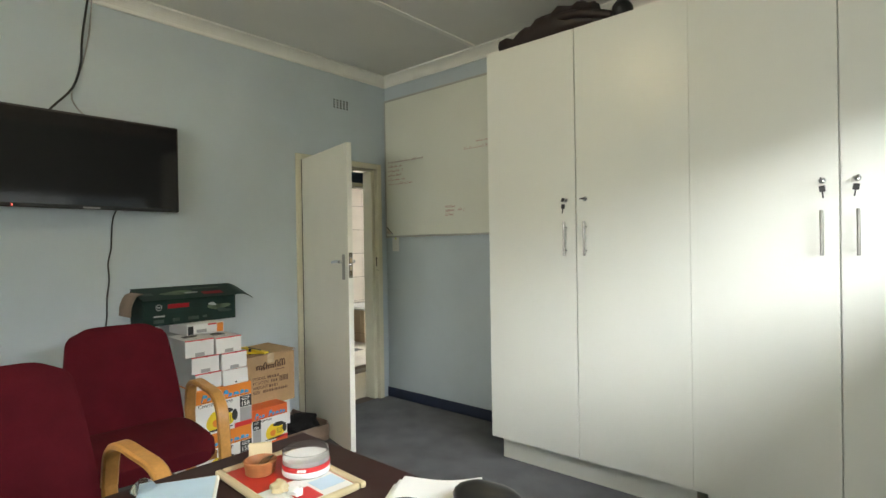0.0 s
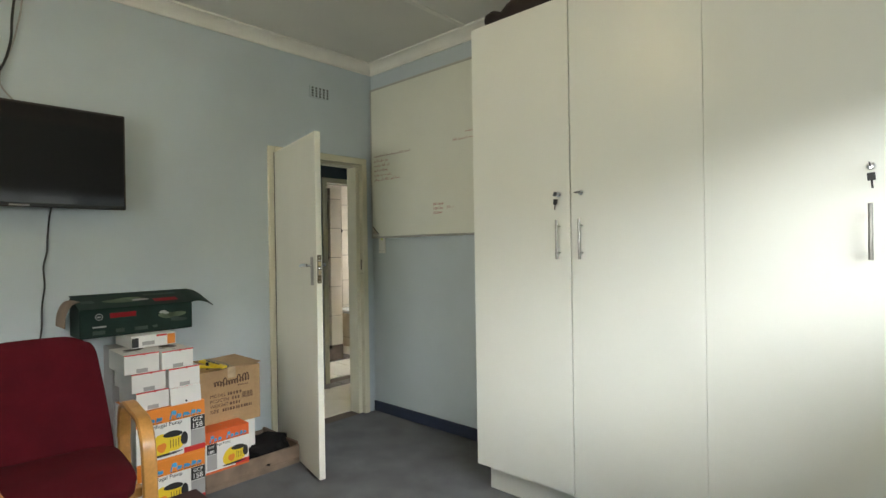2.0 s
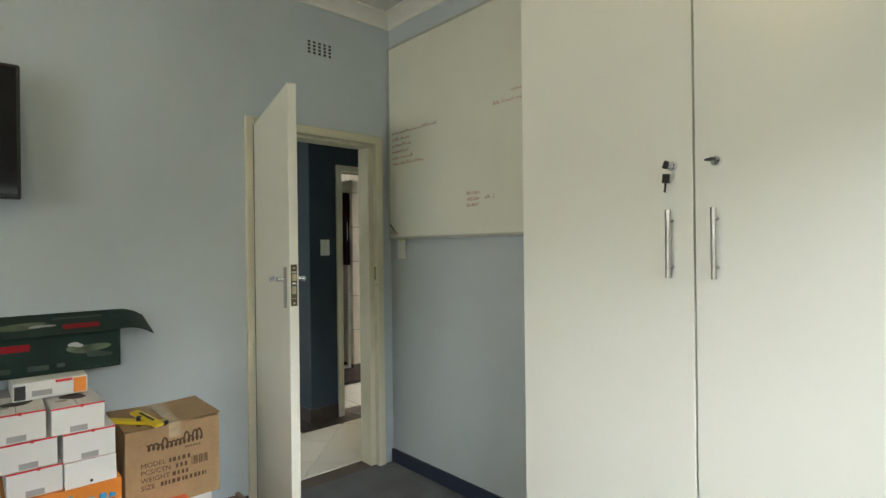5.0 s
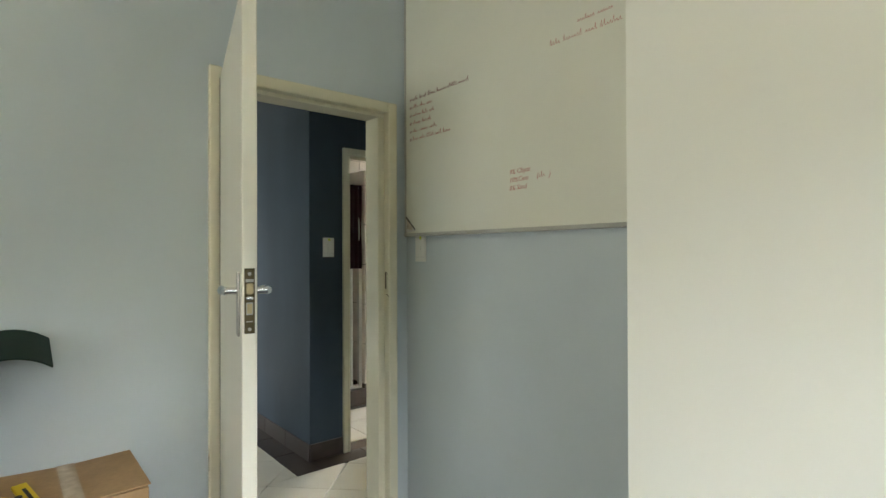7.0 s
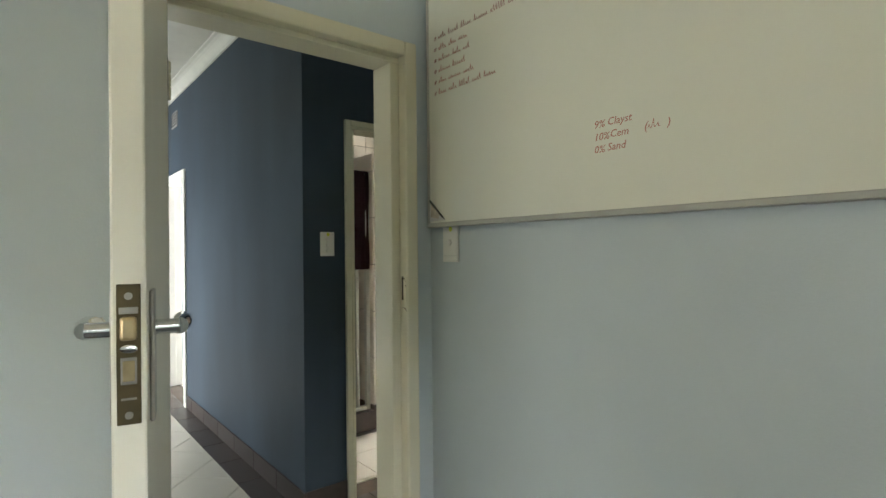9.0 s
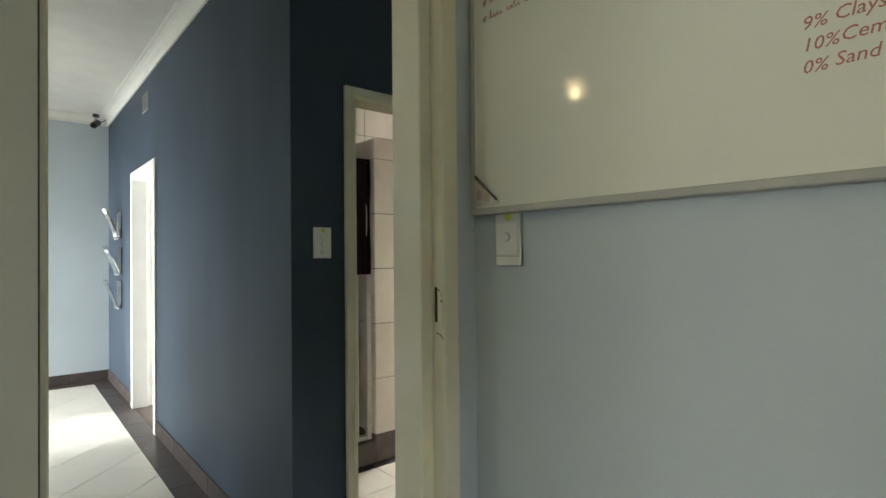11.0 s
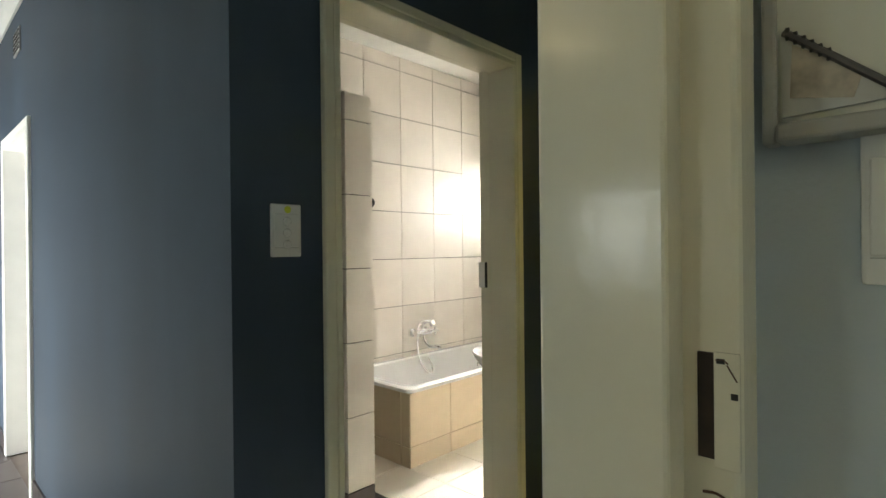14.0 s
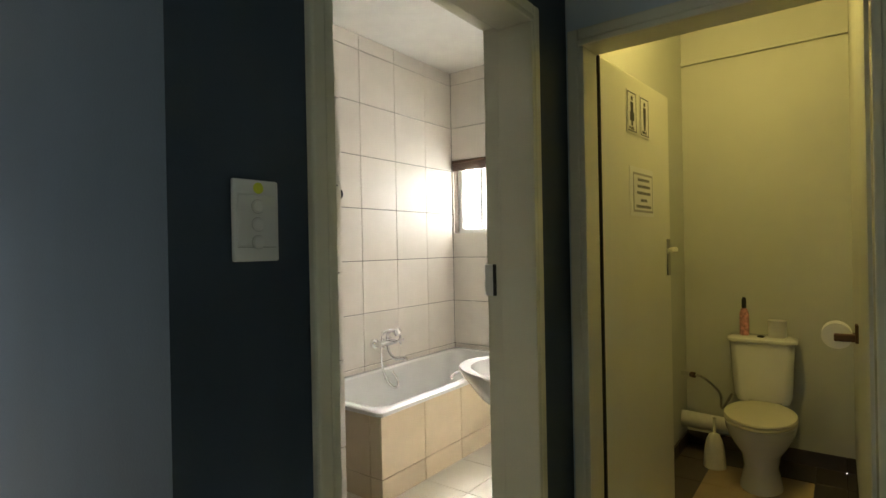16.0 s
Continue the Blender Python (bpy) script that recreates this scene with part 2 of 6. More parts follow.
def sweep(points, w, h, up=(0, 0, 1), seg=4):
    """A strip of w x h swept along points; w lies across, h along the local normal."""
    pts = [Vector(p) for p in points]
    rings = []
    for i, p in enumerate(pts):
        t = (pts[min(i + 1, len(pts) - 1)] - pts[max(i - 1, 0)]).normalized()
        side = Vector(up)
        n = t.cross(side).normalized()
        c = 0.25 * h
        ring = [(-w / 2, -h / 2 + c), (-w / 2 + c, -h / 2), (w / 2 - c, -h / 2), (w / 2, -h / 2 + c), (w / 2, h / 2 - c), (w / 2 - c, h / 2), (-w / 2 + c, h / 2), (-w / 2, h / 2 - c)]
        rings.append([p + side * a + n * b for a, b in ring])
    return loft(rings)


def tube(points, r, seg=10):
    pts = [Vector(p) for p in points]
    rings = []
    ref = Vector((0.3, 0.5, 0.8)).normalized()
    for i, p in enumerate(pts):
        t = (pts[min(i + 1, len(pts) - 1)] - pts[max(i - 1, 0)]).normalized()
        a = t.cross(ref).normalized()
        b = t.cross(a)
        rings.append([p + r * (math.cos(2 * math.pi * k / seg) * a + math.sin(2 * math.pi * k / seg) * b) for k in range(seg)])
    return loft(rings)


def curve_points(ctrl, n=24):
    """A smooth run of points through the given ones (Catmull-Rom)."""
    c = [Vector(p) for p in ctrl]
    c = [2 * c[0] - c[1]] + c + [2 * c[-1] - c[-2]]
    out = []
    per = max(2, n // (len(c) - 3))
    for i in range(1, len(c) - 2):
        for k in range(per):
            t = k / per
            a, b, d, e = c[i - 1], c[i], c[i + 1], c[i + 2]
            out.append(0.5 * (2 * b + (d - a) * t + (2 * a - 5 * b + 4 * d - e) * t * t + (3 * b - a - 3 * d + e) * t ** 3))
    out.append(c[-2])
    return out


def mesh_of(bm, name, material, smooth=False):
    me = bpy.data.meshes.new(name)
    bm.to_mesh(me)
    bm.free()
    me.materials.append(material)
    if smooth:
        for p in me.polygons:
            p.use_smooth = True
        me.set_sharp_from_angle(angle=radians(40))
    return me


def part(name, bm, material, parent, label="", smooth=False):
    ob = new(name, mesh_of(bm, name, material, smooth))
    ob.parent = parent
    if label:
        ob["label"] = label
    return ob


def thing(name, label, category, at=(0, 0, 0), rz=0.0, group=""):
    ob = new(name)
    ob.empty_display_size = 0.1
    ob.matrix_world = pose(*at, 0, 0, rz)
    return tagged(ob, label, category, group)


def solid(name, bm, material, label, category, smooth=False, group="", kind=""):
    return tagged(new(name, mesh_of(bm, name, material, smooth)), label, category, group, kind)


def setting(name, bm, material, label="", category="", smooth=False):
    return tagged(new(name, mesh_of(bm, name, material, smooth)), label, category, "", "structure")


def text_part(name, body, size, m, material, parent, thick=0.0006, shear=0.0, label=""):
    """Raised lettering as a mesh; the text lies in the x-y plane of m."""
    cu = bpy.data.curves.new(name, "FONT")
    cu.body, cu.size, cu.extrude, cu.shear, cu.resolution_u = body, size, thick, shear, 2
    tmp = bpy.data.objects.new(name, cu)
    scene.collection.objects.link(tmp)
    bpy.context.view_layer.update()
    me = bpy.data.meshes.new_from_object(tmp.evaluated_get(bpy.context.evaluated_depsgraph_get()))
    bpy.data.objects.remove(tmp)
    me.materials.clear()
    me.materials.append(material)
    ob = new(name, me)
    ob.parent = parent
    ob.matrix_basis = m
    if label:
        ob["label"] = label
    return ob


# ---- large structure ----
TOP = 2.87
X_W, Y_N = -3.43, 3.50                     # office west and north wall faces
X_E, Y_S = 0.50, -2.20                     # office east and south wall faces
Y_B, X_END = 3.465, -9.25                  # navy hall wall, hall end wall
X_BD = -4.463                              # navy wall with the bathroom door
X_TAP, Y_WIN = -6.41, 6.83                 # bathroom: tap wall, window wall
Y_T, Y_TB, X_TL, X_TR = 4.82, 6.93, -4.555, -3.66   # toilet: door wall, back wall, sides
DOOR_H = 2.04

setting("wall_office_west", boxes((X_W - 0.15, X_W, Y_S, 2.595, 0, TOP), (X_W - 0.15, X_W, 3.385, Y_N, 0, TOP), (X_W - 0.15, X_W, 2.595, 3.385, DOOR_H + 0.02, TOP)), M_BLUE, "pale blue painted plaster wall with a doorway", "wall")
setting("wall_office_north", boxes((X_W - 0.15, X_E + 0.15, Y_N, Y_N + 0.15, 0, TOP)), M_BLUE, "pale blue painted plaster wall", "wall")
WY0, WY1, WZ0, WZ1 = 0.70, 2.80, 1.39, 2.03   # high window of the east wall
setting("wall_office_east", boxes((X_E, X_E + 0.15, Y_S, WY0, 0, TOP), (X_E, X_E + 0.15, WY1, Y_N, 0, TOP), (X_E, X_E + 0.15, WY0, WY1, 0, WZ0), (X_E, X_E + 0.15, WY0, WY1, WZ1, TOP)), M_BLUE, "pale blue painted wall with a high window", "wall")
setting("wall_office_south", boxes((X_W - 0.15, -1.4, Y_S - 0.15, Y_S, 0, TOP), (0.3, X_E + 0.15, Y_S - 0.15, Y_S, 0, TOP), (-1.4, 0.3, Y_S - 0.15, Y_S, 0, 1.0), (-1.4, 0.3, Y_S - 0.15, Y_S, 2.15, TOP)), M_BLUE, "pale blue painted wall with an added window opening for the fill lamp", "wall")
setting("floor_office", boxes((X_W - 0.02, X_E, Y_S, Y_N, -0.1, 0)), M_CARPET, "dark grey office carpet", "floor")
setting("ceiling_office", boxes((X_W - 0.15, X_E + 0.15, Y_S - 0.15, Y_N + 0.15, TOP, TOP + 0.1)), M_CEIL, "off-white boarded ceiling", "ceiling")

setting("wall_hall_north", boxes((X_END, -7.83, Y_B, Y_B + 0.15, 0, TOP), (-6.90, X_BD - 0.15, Y_B, Y_B + 0.15, 0, TOP), (-7.83, -6.90, Y_B, Y_B + 0.15, DOOR_H + 0.02, TOP)), M_NAVY, "navy blue painted hall wall with a doorway", "wall")
setting("wall_bathroom_east", boxes((X_BD - 0.15, X_BD, Y_B, 3.73, 0, TOP), (X_BD - 0.15, X_BD, 4.565, Y_T, 0, TOP), (X_BD - 0.15, X_BD, 3.73, 4.565, DOOR_H + 0.02, TOP)), M_NAVY, "navy blue painted wall with a doorway", "wall")
setting("wall_hall_end", boxes((X_END - 0.15, X_END, -0.2, Y_B + 0.15, 0, TOP)), M_BLUE, "pale blue end wall of the hall", "wall")
HX0, HX1, HZ0, HZ1 = -5.42, -4.81, 1.13, 1.77   # hall window
setting("wall_hall_south", boxes((X_END - 0.15, -9.0, -0.35, -0.2, 0, TOP), (-7.4, HX0, -0.35, -0.2, 0, TOP), (HX1, X_W - 0.15, -0.35, -0.2, 0, TOP), (HX0, HX1, -0.35, -0.2, 0, HZ0), (HX0, HX1, -0.35, -0.2, HZ1, TOP), (-9.0, -7.4, -0.35, -0.2, 2.2, TOP)), M_BLUE, "pale blue hall wall with a glazed entrance and a window", "wall")
setting("ceiling_hall", boxes((X_END - 0.15, X_W - 0.151, -0.35, Y_T, TOP, TOP + 0.1)), M_CORN, "white ceiling", "ceiling")
floor_hall = setting("floor_hall", boxes((X_END, X_W - 0.021, -0.2, Y_T + 0.15, -0.1, -0.006)), M_GROUT, "cream diagonal tiles with a dark tile border", "floor")
setting("wall_alcove_east", boxes((X_W - 0.15, X_W, Y_N + 0.151, Y_T, 0, TOP)), M_BLUE, "pale blue painted wall", "wall")
setting("wall_toilet_front", boxes((X_BD, -4.43, Y_T, Y_T + 0.15, 0, TOP), (-3.60, X_W, Y_T, Y_T + 0.15, 0, TOP), (-4.43, -3.60, Y_T, Y_T + 0.15, DOOR_H + 0.02, TOP)), M_BLUE, "pale blue wall with the toilet doorway", "wall")

setting("wall_toilet_west", boxes((X_TL - 0.10, X_TL, Y_T + 0.151, Y_WIN, 0, TOP), (X_TL - 0.045, X_TL, Y_WIN, Y_TB, 0, TOP)), M_TWALL, "painted toilet wall", "wall")
setting("wall_toilet_east", boxes((X_TR, X_TR + 0.12, Y_T + 0.151, Y_TB, 0, TOP)), M_TWALL, "painted toilet wall", "wall")
setting("wall_toilet_back", boxes((X_TL - 0.045, X_TR + 0.12, Y_TB, Y_TB + 0.15, 0, TOP)), M_TWALL, "painted toilet wall with a ledge near the top", "wall")
setting("ceiling_toilet", boxes((X_TL - 0.045, X_TR + 0.12, Y_T + 0.001, Y_TB + 0.15, TOP, TOP + 0.1)), M_CORN, "white ceiling", "ceiling")
floor_toilet = setting("floor_toilet", boxes((X_TL, X_TR, Y_T + 0.151, Y_TB, -0.1, -0.006)), M_GROUTD, "beige tiles with a dark border", "floor")

wall_tap = setting("wall_bathroom_west", boxes((X_TAP - 0.15, X_TAP - 0.008, Y_B + 0.151, Y_WIN + 0.15, 0, TOP)), M_GROUT, "wall of cream glazed tiles", "wall")
wall_win = setting("wall_bathroom_north", boxes((X_TAP - 0.008, -6.397, Y_WIN + 0.008, Y_WIN + 0.15, 0, TOP), (-5.40, X_TL - 0.105, Y_WIN + 0.008, Y_WIN + 0.15, 0, TOP), (-6.397, -5.40, Y_WIN + 0.008, Y_WIN + 0.15, 0, 1.462), (-6.397, -5.40, Y_WIN + 0.008, Y_WIN + 0.15, 2.10, TOP)), M_GROUT, "wall of cream glazed tiles with a window", "wall")
setting("wall_bathroom_south", boxes((X_TAP, X_BD - 0.151, Y_B + 0.151, Y_B + 0.158, 0, TOP)), M_TILE, "cream glazed tile lining", "wall")
setting("wall_bathroom_door_side", boxes((X_BD - 0.158, X_BD - 0.151, Y_B + 0.159, 3.70, 0, TOP), (X_BD - 0.158, X_BD - 0.151, 4.59, Y_T + 0.15, 0, TOP), (X_BD - 0.158, X_BD - 0.151, 3.70, 4.59, DOOR_H + 0.05, TOP), (X_TL - 0.108, X_TL - 0.101, Y_T + 0.151, Y_WIN, 0, TOP)), M_TILE, "cream glazed tile lining", "wall")
setting("ceiling_bathroom", boxes((X_TAP - 0.15, X_BD - 0.151, Y_B + 0.151, Y_WIN + 0.15, TOP, TOP + 0.1)), M_CORN, "white ceiling", "ceiling")
floor_bath = setting("floor_bathroom", boxes((X_TAP - 0.008, X_BD - 0.15, Y_B + 0.151, Y_WIN + 0.008, -0.1, -0.006)), M_GROUT, "cream square floor tiles", "floor")
setting("wall_side_room", boxes((X_END, X_TAP - 0.151, 6.0, 6.15, 0, TOP), (X_END - 0.15, X_END, Y_B + 0.151, 6.15, 0, TOP)), M_BLUE, "plain pale wall of a side room", "wall")
setting("floor_side_room", boxes((X_END, X_TAP - 0.151, Y_B + 0.151, 6.0, -0.1, 0)), M_FTILE, "cream tiled floor", "floor")
setting("ceiling_side_room", boxes((X_END - 0.15, X_TAP - 0.151, Y_B + 0.151, 6.15, TOP, TOP + 0.1)), M_CORN, "white ceiling", "ceiling")
# unseen slab, sized to block steep light and shape the shadow on the cupboards
setting("roof_eave", boxes((X_E + 0.151, 1.75, Y_S - 0.15, Y_N + 0.15, TOP, TOP + 0.1)), M_CORN, "unseen eave added to cut the sky light through the east window", "eave")
setting("ground", boxes((-300, 300, -300, 300, -0.3, -0.15)), mat("paved_yard", (0.22, 0.21, 0.19), 0.9, vary=0.15, scale=0.8), "paved yard outside", "ground")


def cornice(name, p0, p1, inward, drop=0.08, out=0.08, z=TOP):
    """A coved cornice between wall and ceiling."""
    prof = [(0, 0), (0, -drop), (0.012, -drop)]
    for k in range(7):
        a = k / 6 * math.pi / 2
        prof.append((out - (out - 0.012) * math.cos(a) if k else 0.014, -drop + 0.012 + (drop - 0.024) * math.sin(a) ** 1.4))
    prof += [(out, -0.012), (out, 0)]
    n = Vector(inward)
    rings = [[Vector((*p, z)) + n * a + Vector((0, 0, b)) for a, b in prof] for p in (p0, p1)]
    return setting(name, loft(rings), M_CORN, "white coved cornice", "cornice")


cornice("cornice_office_west", (X_W, Y_S), (X_W, Y_N), (1, 0, 0))
cornice("cornice_office_north", (X_W, Y_N), (X_E, Y_N), (0, -1, 0))
cornice("cornice_office_east", (X_E, Y_S), (X_E, Y_N), (-1, 0, 0))
cornice("cornice_hall_north", (X_END, Y_B), (X_BD, Y_B), (0, -1, 0), 0.09, 0.09)
cornice("cornice_hall_end", (X_END, -0.2), (X_END, Y_B), (1, 0, 0), 0.09, 0.09)
cornice("cornice_alcove", (X_BD, Y_B), (X_BD, Y_T), (1, 0, 0), 0.09, 0.09)

setting("baseboard_office_north", boxes((X_W, X_E, Y_N - 0.014, Y_N, 0.001, 0.085), bevel=0.003), M_SKIRT, "dark navy skirting board", "baseboard")
setting("baseboard_office_west", boxes((X_W, X_W + 0.014, Y_S, 2.545, 0.001, 0.085), bevel=0.003), M_SKIRT, "dark navy skirting board", "baseboard")

# ceiling cover strips
for x in (-2.34, -1.14, 0.06):
    setting("trim_ceiling_strip", boxes((x - 0.02, x + 0.02, Y_S, Y_N - 0.08, TOP - 0.008, TOP + 0.002), bevel=0.003), M_CORN, "white ceiling cover strip", "trim")


def door_frame(name, axis, face, side, a0, a1, depth, rebate, w=0.05, top=DOOR_H, label="cream painted pressed steel door frame", paint=M_CREAM, leaf_deep=0.062, stop=0.018, side_stop=None):
    """A pressed steel frame round an opening, a0..a1 wide at the leaf. face: the wall face; side: the way it looks;
    rebate: "front" where the leaf closes on the face's side of the wall, "back" on the other."""
    ob = thing(name, label, "door frame")
    ob["kind"] = "structure"
    front, back = face + side * 0.018, face - side * (depth + 0.018)

    def put(nm, u0, u1, z0, z1, v0, v1, bev=0.006):
        v0, v1 = min(v0, v1), max(v0, v1)
        dims = (v0, v1, u0, u1, z0, z1) if axis == "x" else (u0, u1, v0, v1, z0, z1)
        return part(nm, boxes(dims, bevel=bev), paint, ob)

    for nm, u0, u1, z0, z1 in (("jamb", a0 - w, a0, 0, top + w), ("jamb", a1, a1 + w, 0, top + w), ("head", a0, a1, top, top + w)):
        put(nm, u0, u1, z0, z1, front, back)
    s0, s1 = (front - side * leaf_deep, back + side * 0.001) if rebate == "front" else (front - side * 0.001, back + side * leaf_deep)
    side = side_stop or stop
    for nm, u0, u1, z0, z1 in (("door_stop", a0 - 0.001, a0 + side, 0, top - stop - 0.0005), ("door_stop", a1 - side, a1 + 0.001, 0, top - stop - 0.0005), ("door_stop", a0 - 0.001, a1 + 0.001, top - stop, top + 0.001)):
        put(nm, u0, u1, z0, z1, s0, s1, 0.004)
    return ob


frame_office = door_frame("door_frame_office", "x", X_W, 1, 2.60, 3.38, 0.122, "front", leaf_deep=0.042, side_stop=0.036)
frame_bath = door_frame("door_frame_bathroom", "x", X_BD, 1, 3.740, 4.552, 0.15, "back", 0.034)
frame_toilet = door_frame("door_frame_toilet", "y", Y_T, -1, -4.415, -3.632, 0.15, "back", 0.038, top=2.035, stop=0.020)
frame_hall = door_frame("door_frame_hall", "y", Y_B, -1, -7.80, -6.93, 0.15, "back", label="white painted steel door frame", paint=M_CORN)

# ---- office ----


def bar_handle(parent, x, y, z0, z1):
    h = part("handle", rod(((x, y - 0.032, z0), (x, y - 0.032, z1)), r=0.0068), M_STEEL, parent, "brushed steel bar handle", True)
    part("standoff", rod(((x, y, z0 + 0.03), (x, y - 0.03, z0 + 0.03)), r=0.004), M_STEEL, h, "", True)
    part("standoff", rod(((x, y, z1 - 0.03), (x, y - 0.03, z1 - 0.03)), r=0.004), M_STEEL, h, "", True)
    return h


def cupboard(x0, x1, y0, y1, keys):
    """A tall two-door cupboard unit on a recessed plinth."""
    ob = thing("cupboard", "tall white melamine two-door cupboard with steel bar handles", "cupboard", group="row of tall cupboards")
    part("body", boxes((x0, x1, y0 + 0.021, y1, 0.13, 2.562)), M_MELA, ob)
    part("plinth", boxes((x0 + 0.05, x1, y0 + 0.055, y1, 0.0, 0.13)), M_MELA, ob)
    mid = (x0 + x1) / 2
    for s, (a, b) in ((1, (x0 + 0.0006, mid - 0.0028)), (-1, (mid + 0.0028, x1 - 0.0004))):
        d = part("door", boxes((a, b, y0, y0 + 0.018, 0.138, 2.562), bevel=0.0012), M_MELA, ob)
        hx = b - 0.058 if s > 0 else a + 0.058
        bar_handle(d, hx, y0, 1.285, 1.475)
        lk = part("lock", lathe([(0.0145, 0), (0.0145, 0.004), (0.012, 0.010), (0.006, 0.011)], seg=24), M_CHROME, d, "round chrome cam lock", True)
        lk.matrix_basis = pose(hx + s * 0.002, y0 + 0.001, 1.600, 90, 0, 0)
        turn = keys.pop(0)
        m = pose(hx + s * 0.002, y0 - 0.011, 1.600, 0, turn, 0)
        part("key_blade", boxes((-0.0012, 0.0012, -0.020, 0.0, -0.004, 0.004)), M_STEEL, lk).matrix_basis = lk.matrix_basis.inverted() @ m
        bm = boxes((-0.002, 0.002, -0.046, -0.018, -0.011, 0.011), bevel=0.002)
        part("key", bm, M_BLACK, d, "key with a black bow").matrix_basis = m
        hang = pose(hx + s * 0.002, y0 - 0.034, 1.590, 0, turn * 0.35, 0)
        bm = boxes((-0.011, 0.011, -0.003, 0.003, -0.040, -0.014), bevel=0.002)
        box(bm, -0.003, 0.003, -0.001, 0.001, -0.066, -0.039)
        if abs(turn) < 60:
            part("spare_key", bm, M_BLACK, d, "spare key hanging from the ring").matrix_basis = hang
        else:
            bm.free()
    return ob


cupboard(-1.885, -0.681, 2.950, Y_N - 0.006, [20, 80])
cupboard(-0.6805, 0.487, 2.950, Y_N - 0.006, [-12, 25])


def leaf(name, label, hinge, ang, width, height, z0=0.008, mirror=1, edge_lock=True, inset=0.062, hz=1.258):
    """A flush door leaf from its hinge line along local +x, with levers and a mortice lock."""
    ob = thing(name, label, "door", (*hinge, 0), ang)
    ob["kind"] = "structure"
    t = 0.037
    part("leaf", boxes((0.013, width, 0 if mirror > 0 else -t, t if mirror > 0 else 0, z0, height), bevel=0.003), M_DOOR, ob)
    ya, yb = (0, t) if mirror > 0 else (-t, 0)
    # near-black filler: the shade of the gap between leaf and frame
    part("edge_seal", boxes((0.004, 0.0125, ya - 0.001, yb, z0, height)), M_GAP, ob, "dark strip painted as the shaded gap along the hinge edge")
    hx = width - inset
    for y, s in ((ya, -1), (yb, 1)):
        p = part("lock_plate", boxes((hx - 0.02, hx + 0.02, min(y, y + s * 0.006), max(y, y + s * 0.006), hz - 0.118, hz + 0.050), bevel=0.003), M_STEEL, ob)
        bm = rod(((hx, y, hz), (hx, y + s * 0.034, hz)), r=0.010)
        part("spindle", bm, M_CHROME, p, "", True)
        part("lever", tube(curve_points([(hx, y + s * 0.034, hz), (hx - 0.03, y + s * 0.038, hz + 0.002), (hx - 0.075, y + s * 0.037, hz), (hx - 0.102, y + s * 0.036, hz - 0.005), (hx - 0.108, y + s * 0.032, hz - 0.006)]), 0.0115), M_CHROME, p, "chrome lever handle", True)
    mid = (ya + yb) / 2
    if edge_lock:
        p = part("lock_forend", boxes((width - 0.001, width + 0.0022, mid - 0.0125, mid + 0.0125, hz - 0.105, hz + 0.060), bevel=0.0008), M_BRASS, ob, "worn brass lock forend")
        part("latch", boxes((width, width + 0.009, mid - 0.009, mid + 0.009, hz - 0.006, hz + 0.022), bevel=0.004), M_BRASS2, p, "worn brass latch")
        part("latch_wear", boxes((width + 0.001, width + 0.0028, mid - 0.010, mid + 0.010, hz + 0.025, hz + 0.033), bevel=0.0008), M_STEEL, p)
        part("follower", lathe([(0.009, 0), (0.009, 0.002), (0.006, 0.003)], seg=18, sy=0.55), M_CHROME, p, "", True).matrix_basis = pose(width + 0.0015, mid, hz - 0.016, 90, 0, 90)
        part("deadbolt_rim", boxes((width, width + 0.0030, mid - 0.0085, mid + 0.0085, hz - 0.058, hz - 0.026), bevel=0.0012), M_STEEL, p)
        part("deadbolt", boxes((width, width + 0.0042, mid - 0.0062, mid + 0.0062, hz - 0.054, hz - 0.030), bevel=0.001), M_BRASS2, p, "brass deadbolt")
        part("stamp", boxes((width, width + 0.0028, mid - 0.008, mid + 0.008, hz - 0.076, hz - 0.0735)), M_STEEL, p)
        for z in (hz + 0.046, hz - 0.094):
            part("screw", rod(((width, mid, z), (width + 0.0032, mid, z)), r=0.0045, seg=12), M_STEEL, p, "", True)
    for z in (0.25, 1.80):
        yh = yb if mirror > 0 else ya
        h = part("hinge", rod(*(((-0.004, yh, z - 0.05 + 0.034 * k), (-0.004, yh, z - 0.05 + 0.034 * k + 0.031)) for k in range(3)), r=0.0075), M_CREAM, ob, "painted butt hinge", True)
        part("hinge_leaf", boxes((-0.003, 0.024, yh - 0.0005, yh + 0.0018, z - 0.05, z + 0.05), bevel=0.0006), M_STEEL, h)
    return ob


leaf("door_office", "open cream flush door with chrome lever handles", (-3.408, 2.588), -13.2, 0.805, 2.04)

# television on its bracket
tv = thing("television", "wall-mounted flat television with a switched-off dark screen", "television", (0, 0, 0))
part("casing", boxes((-3.325, -3.283, 0.69, 1.618, 1.585, 2.106), bevel=0.006), M_BLACK, tv)
part("screen", boxes((-3.2835, -3.280, 0.702, 1.606, 1.605, 2.094)), M_SCREEN, tv, "glossy dark screen")
part("bracket", boxes((X_W, -3.325, 1.0, 1.3, 1.7, 2.0), bevel=0.004), M_BLACK, tv)
part("badge", boxes((-3.2828, -3.2795, 1.11, 1.19, 1.588, 1.597)), M_GREYC, tv)
part("standby_light", boxes((-3.2828, -3.2795, 0.80, 0.807, 1.589, 1.600)), glow("red_led", (1, 0.05, 0.03), 2.0), tv)
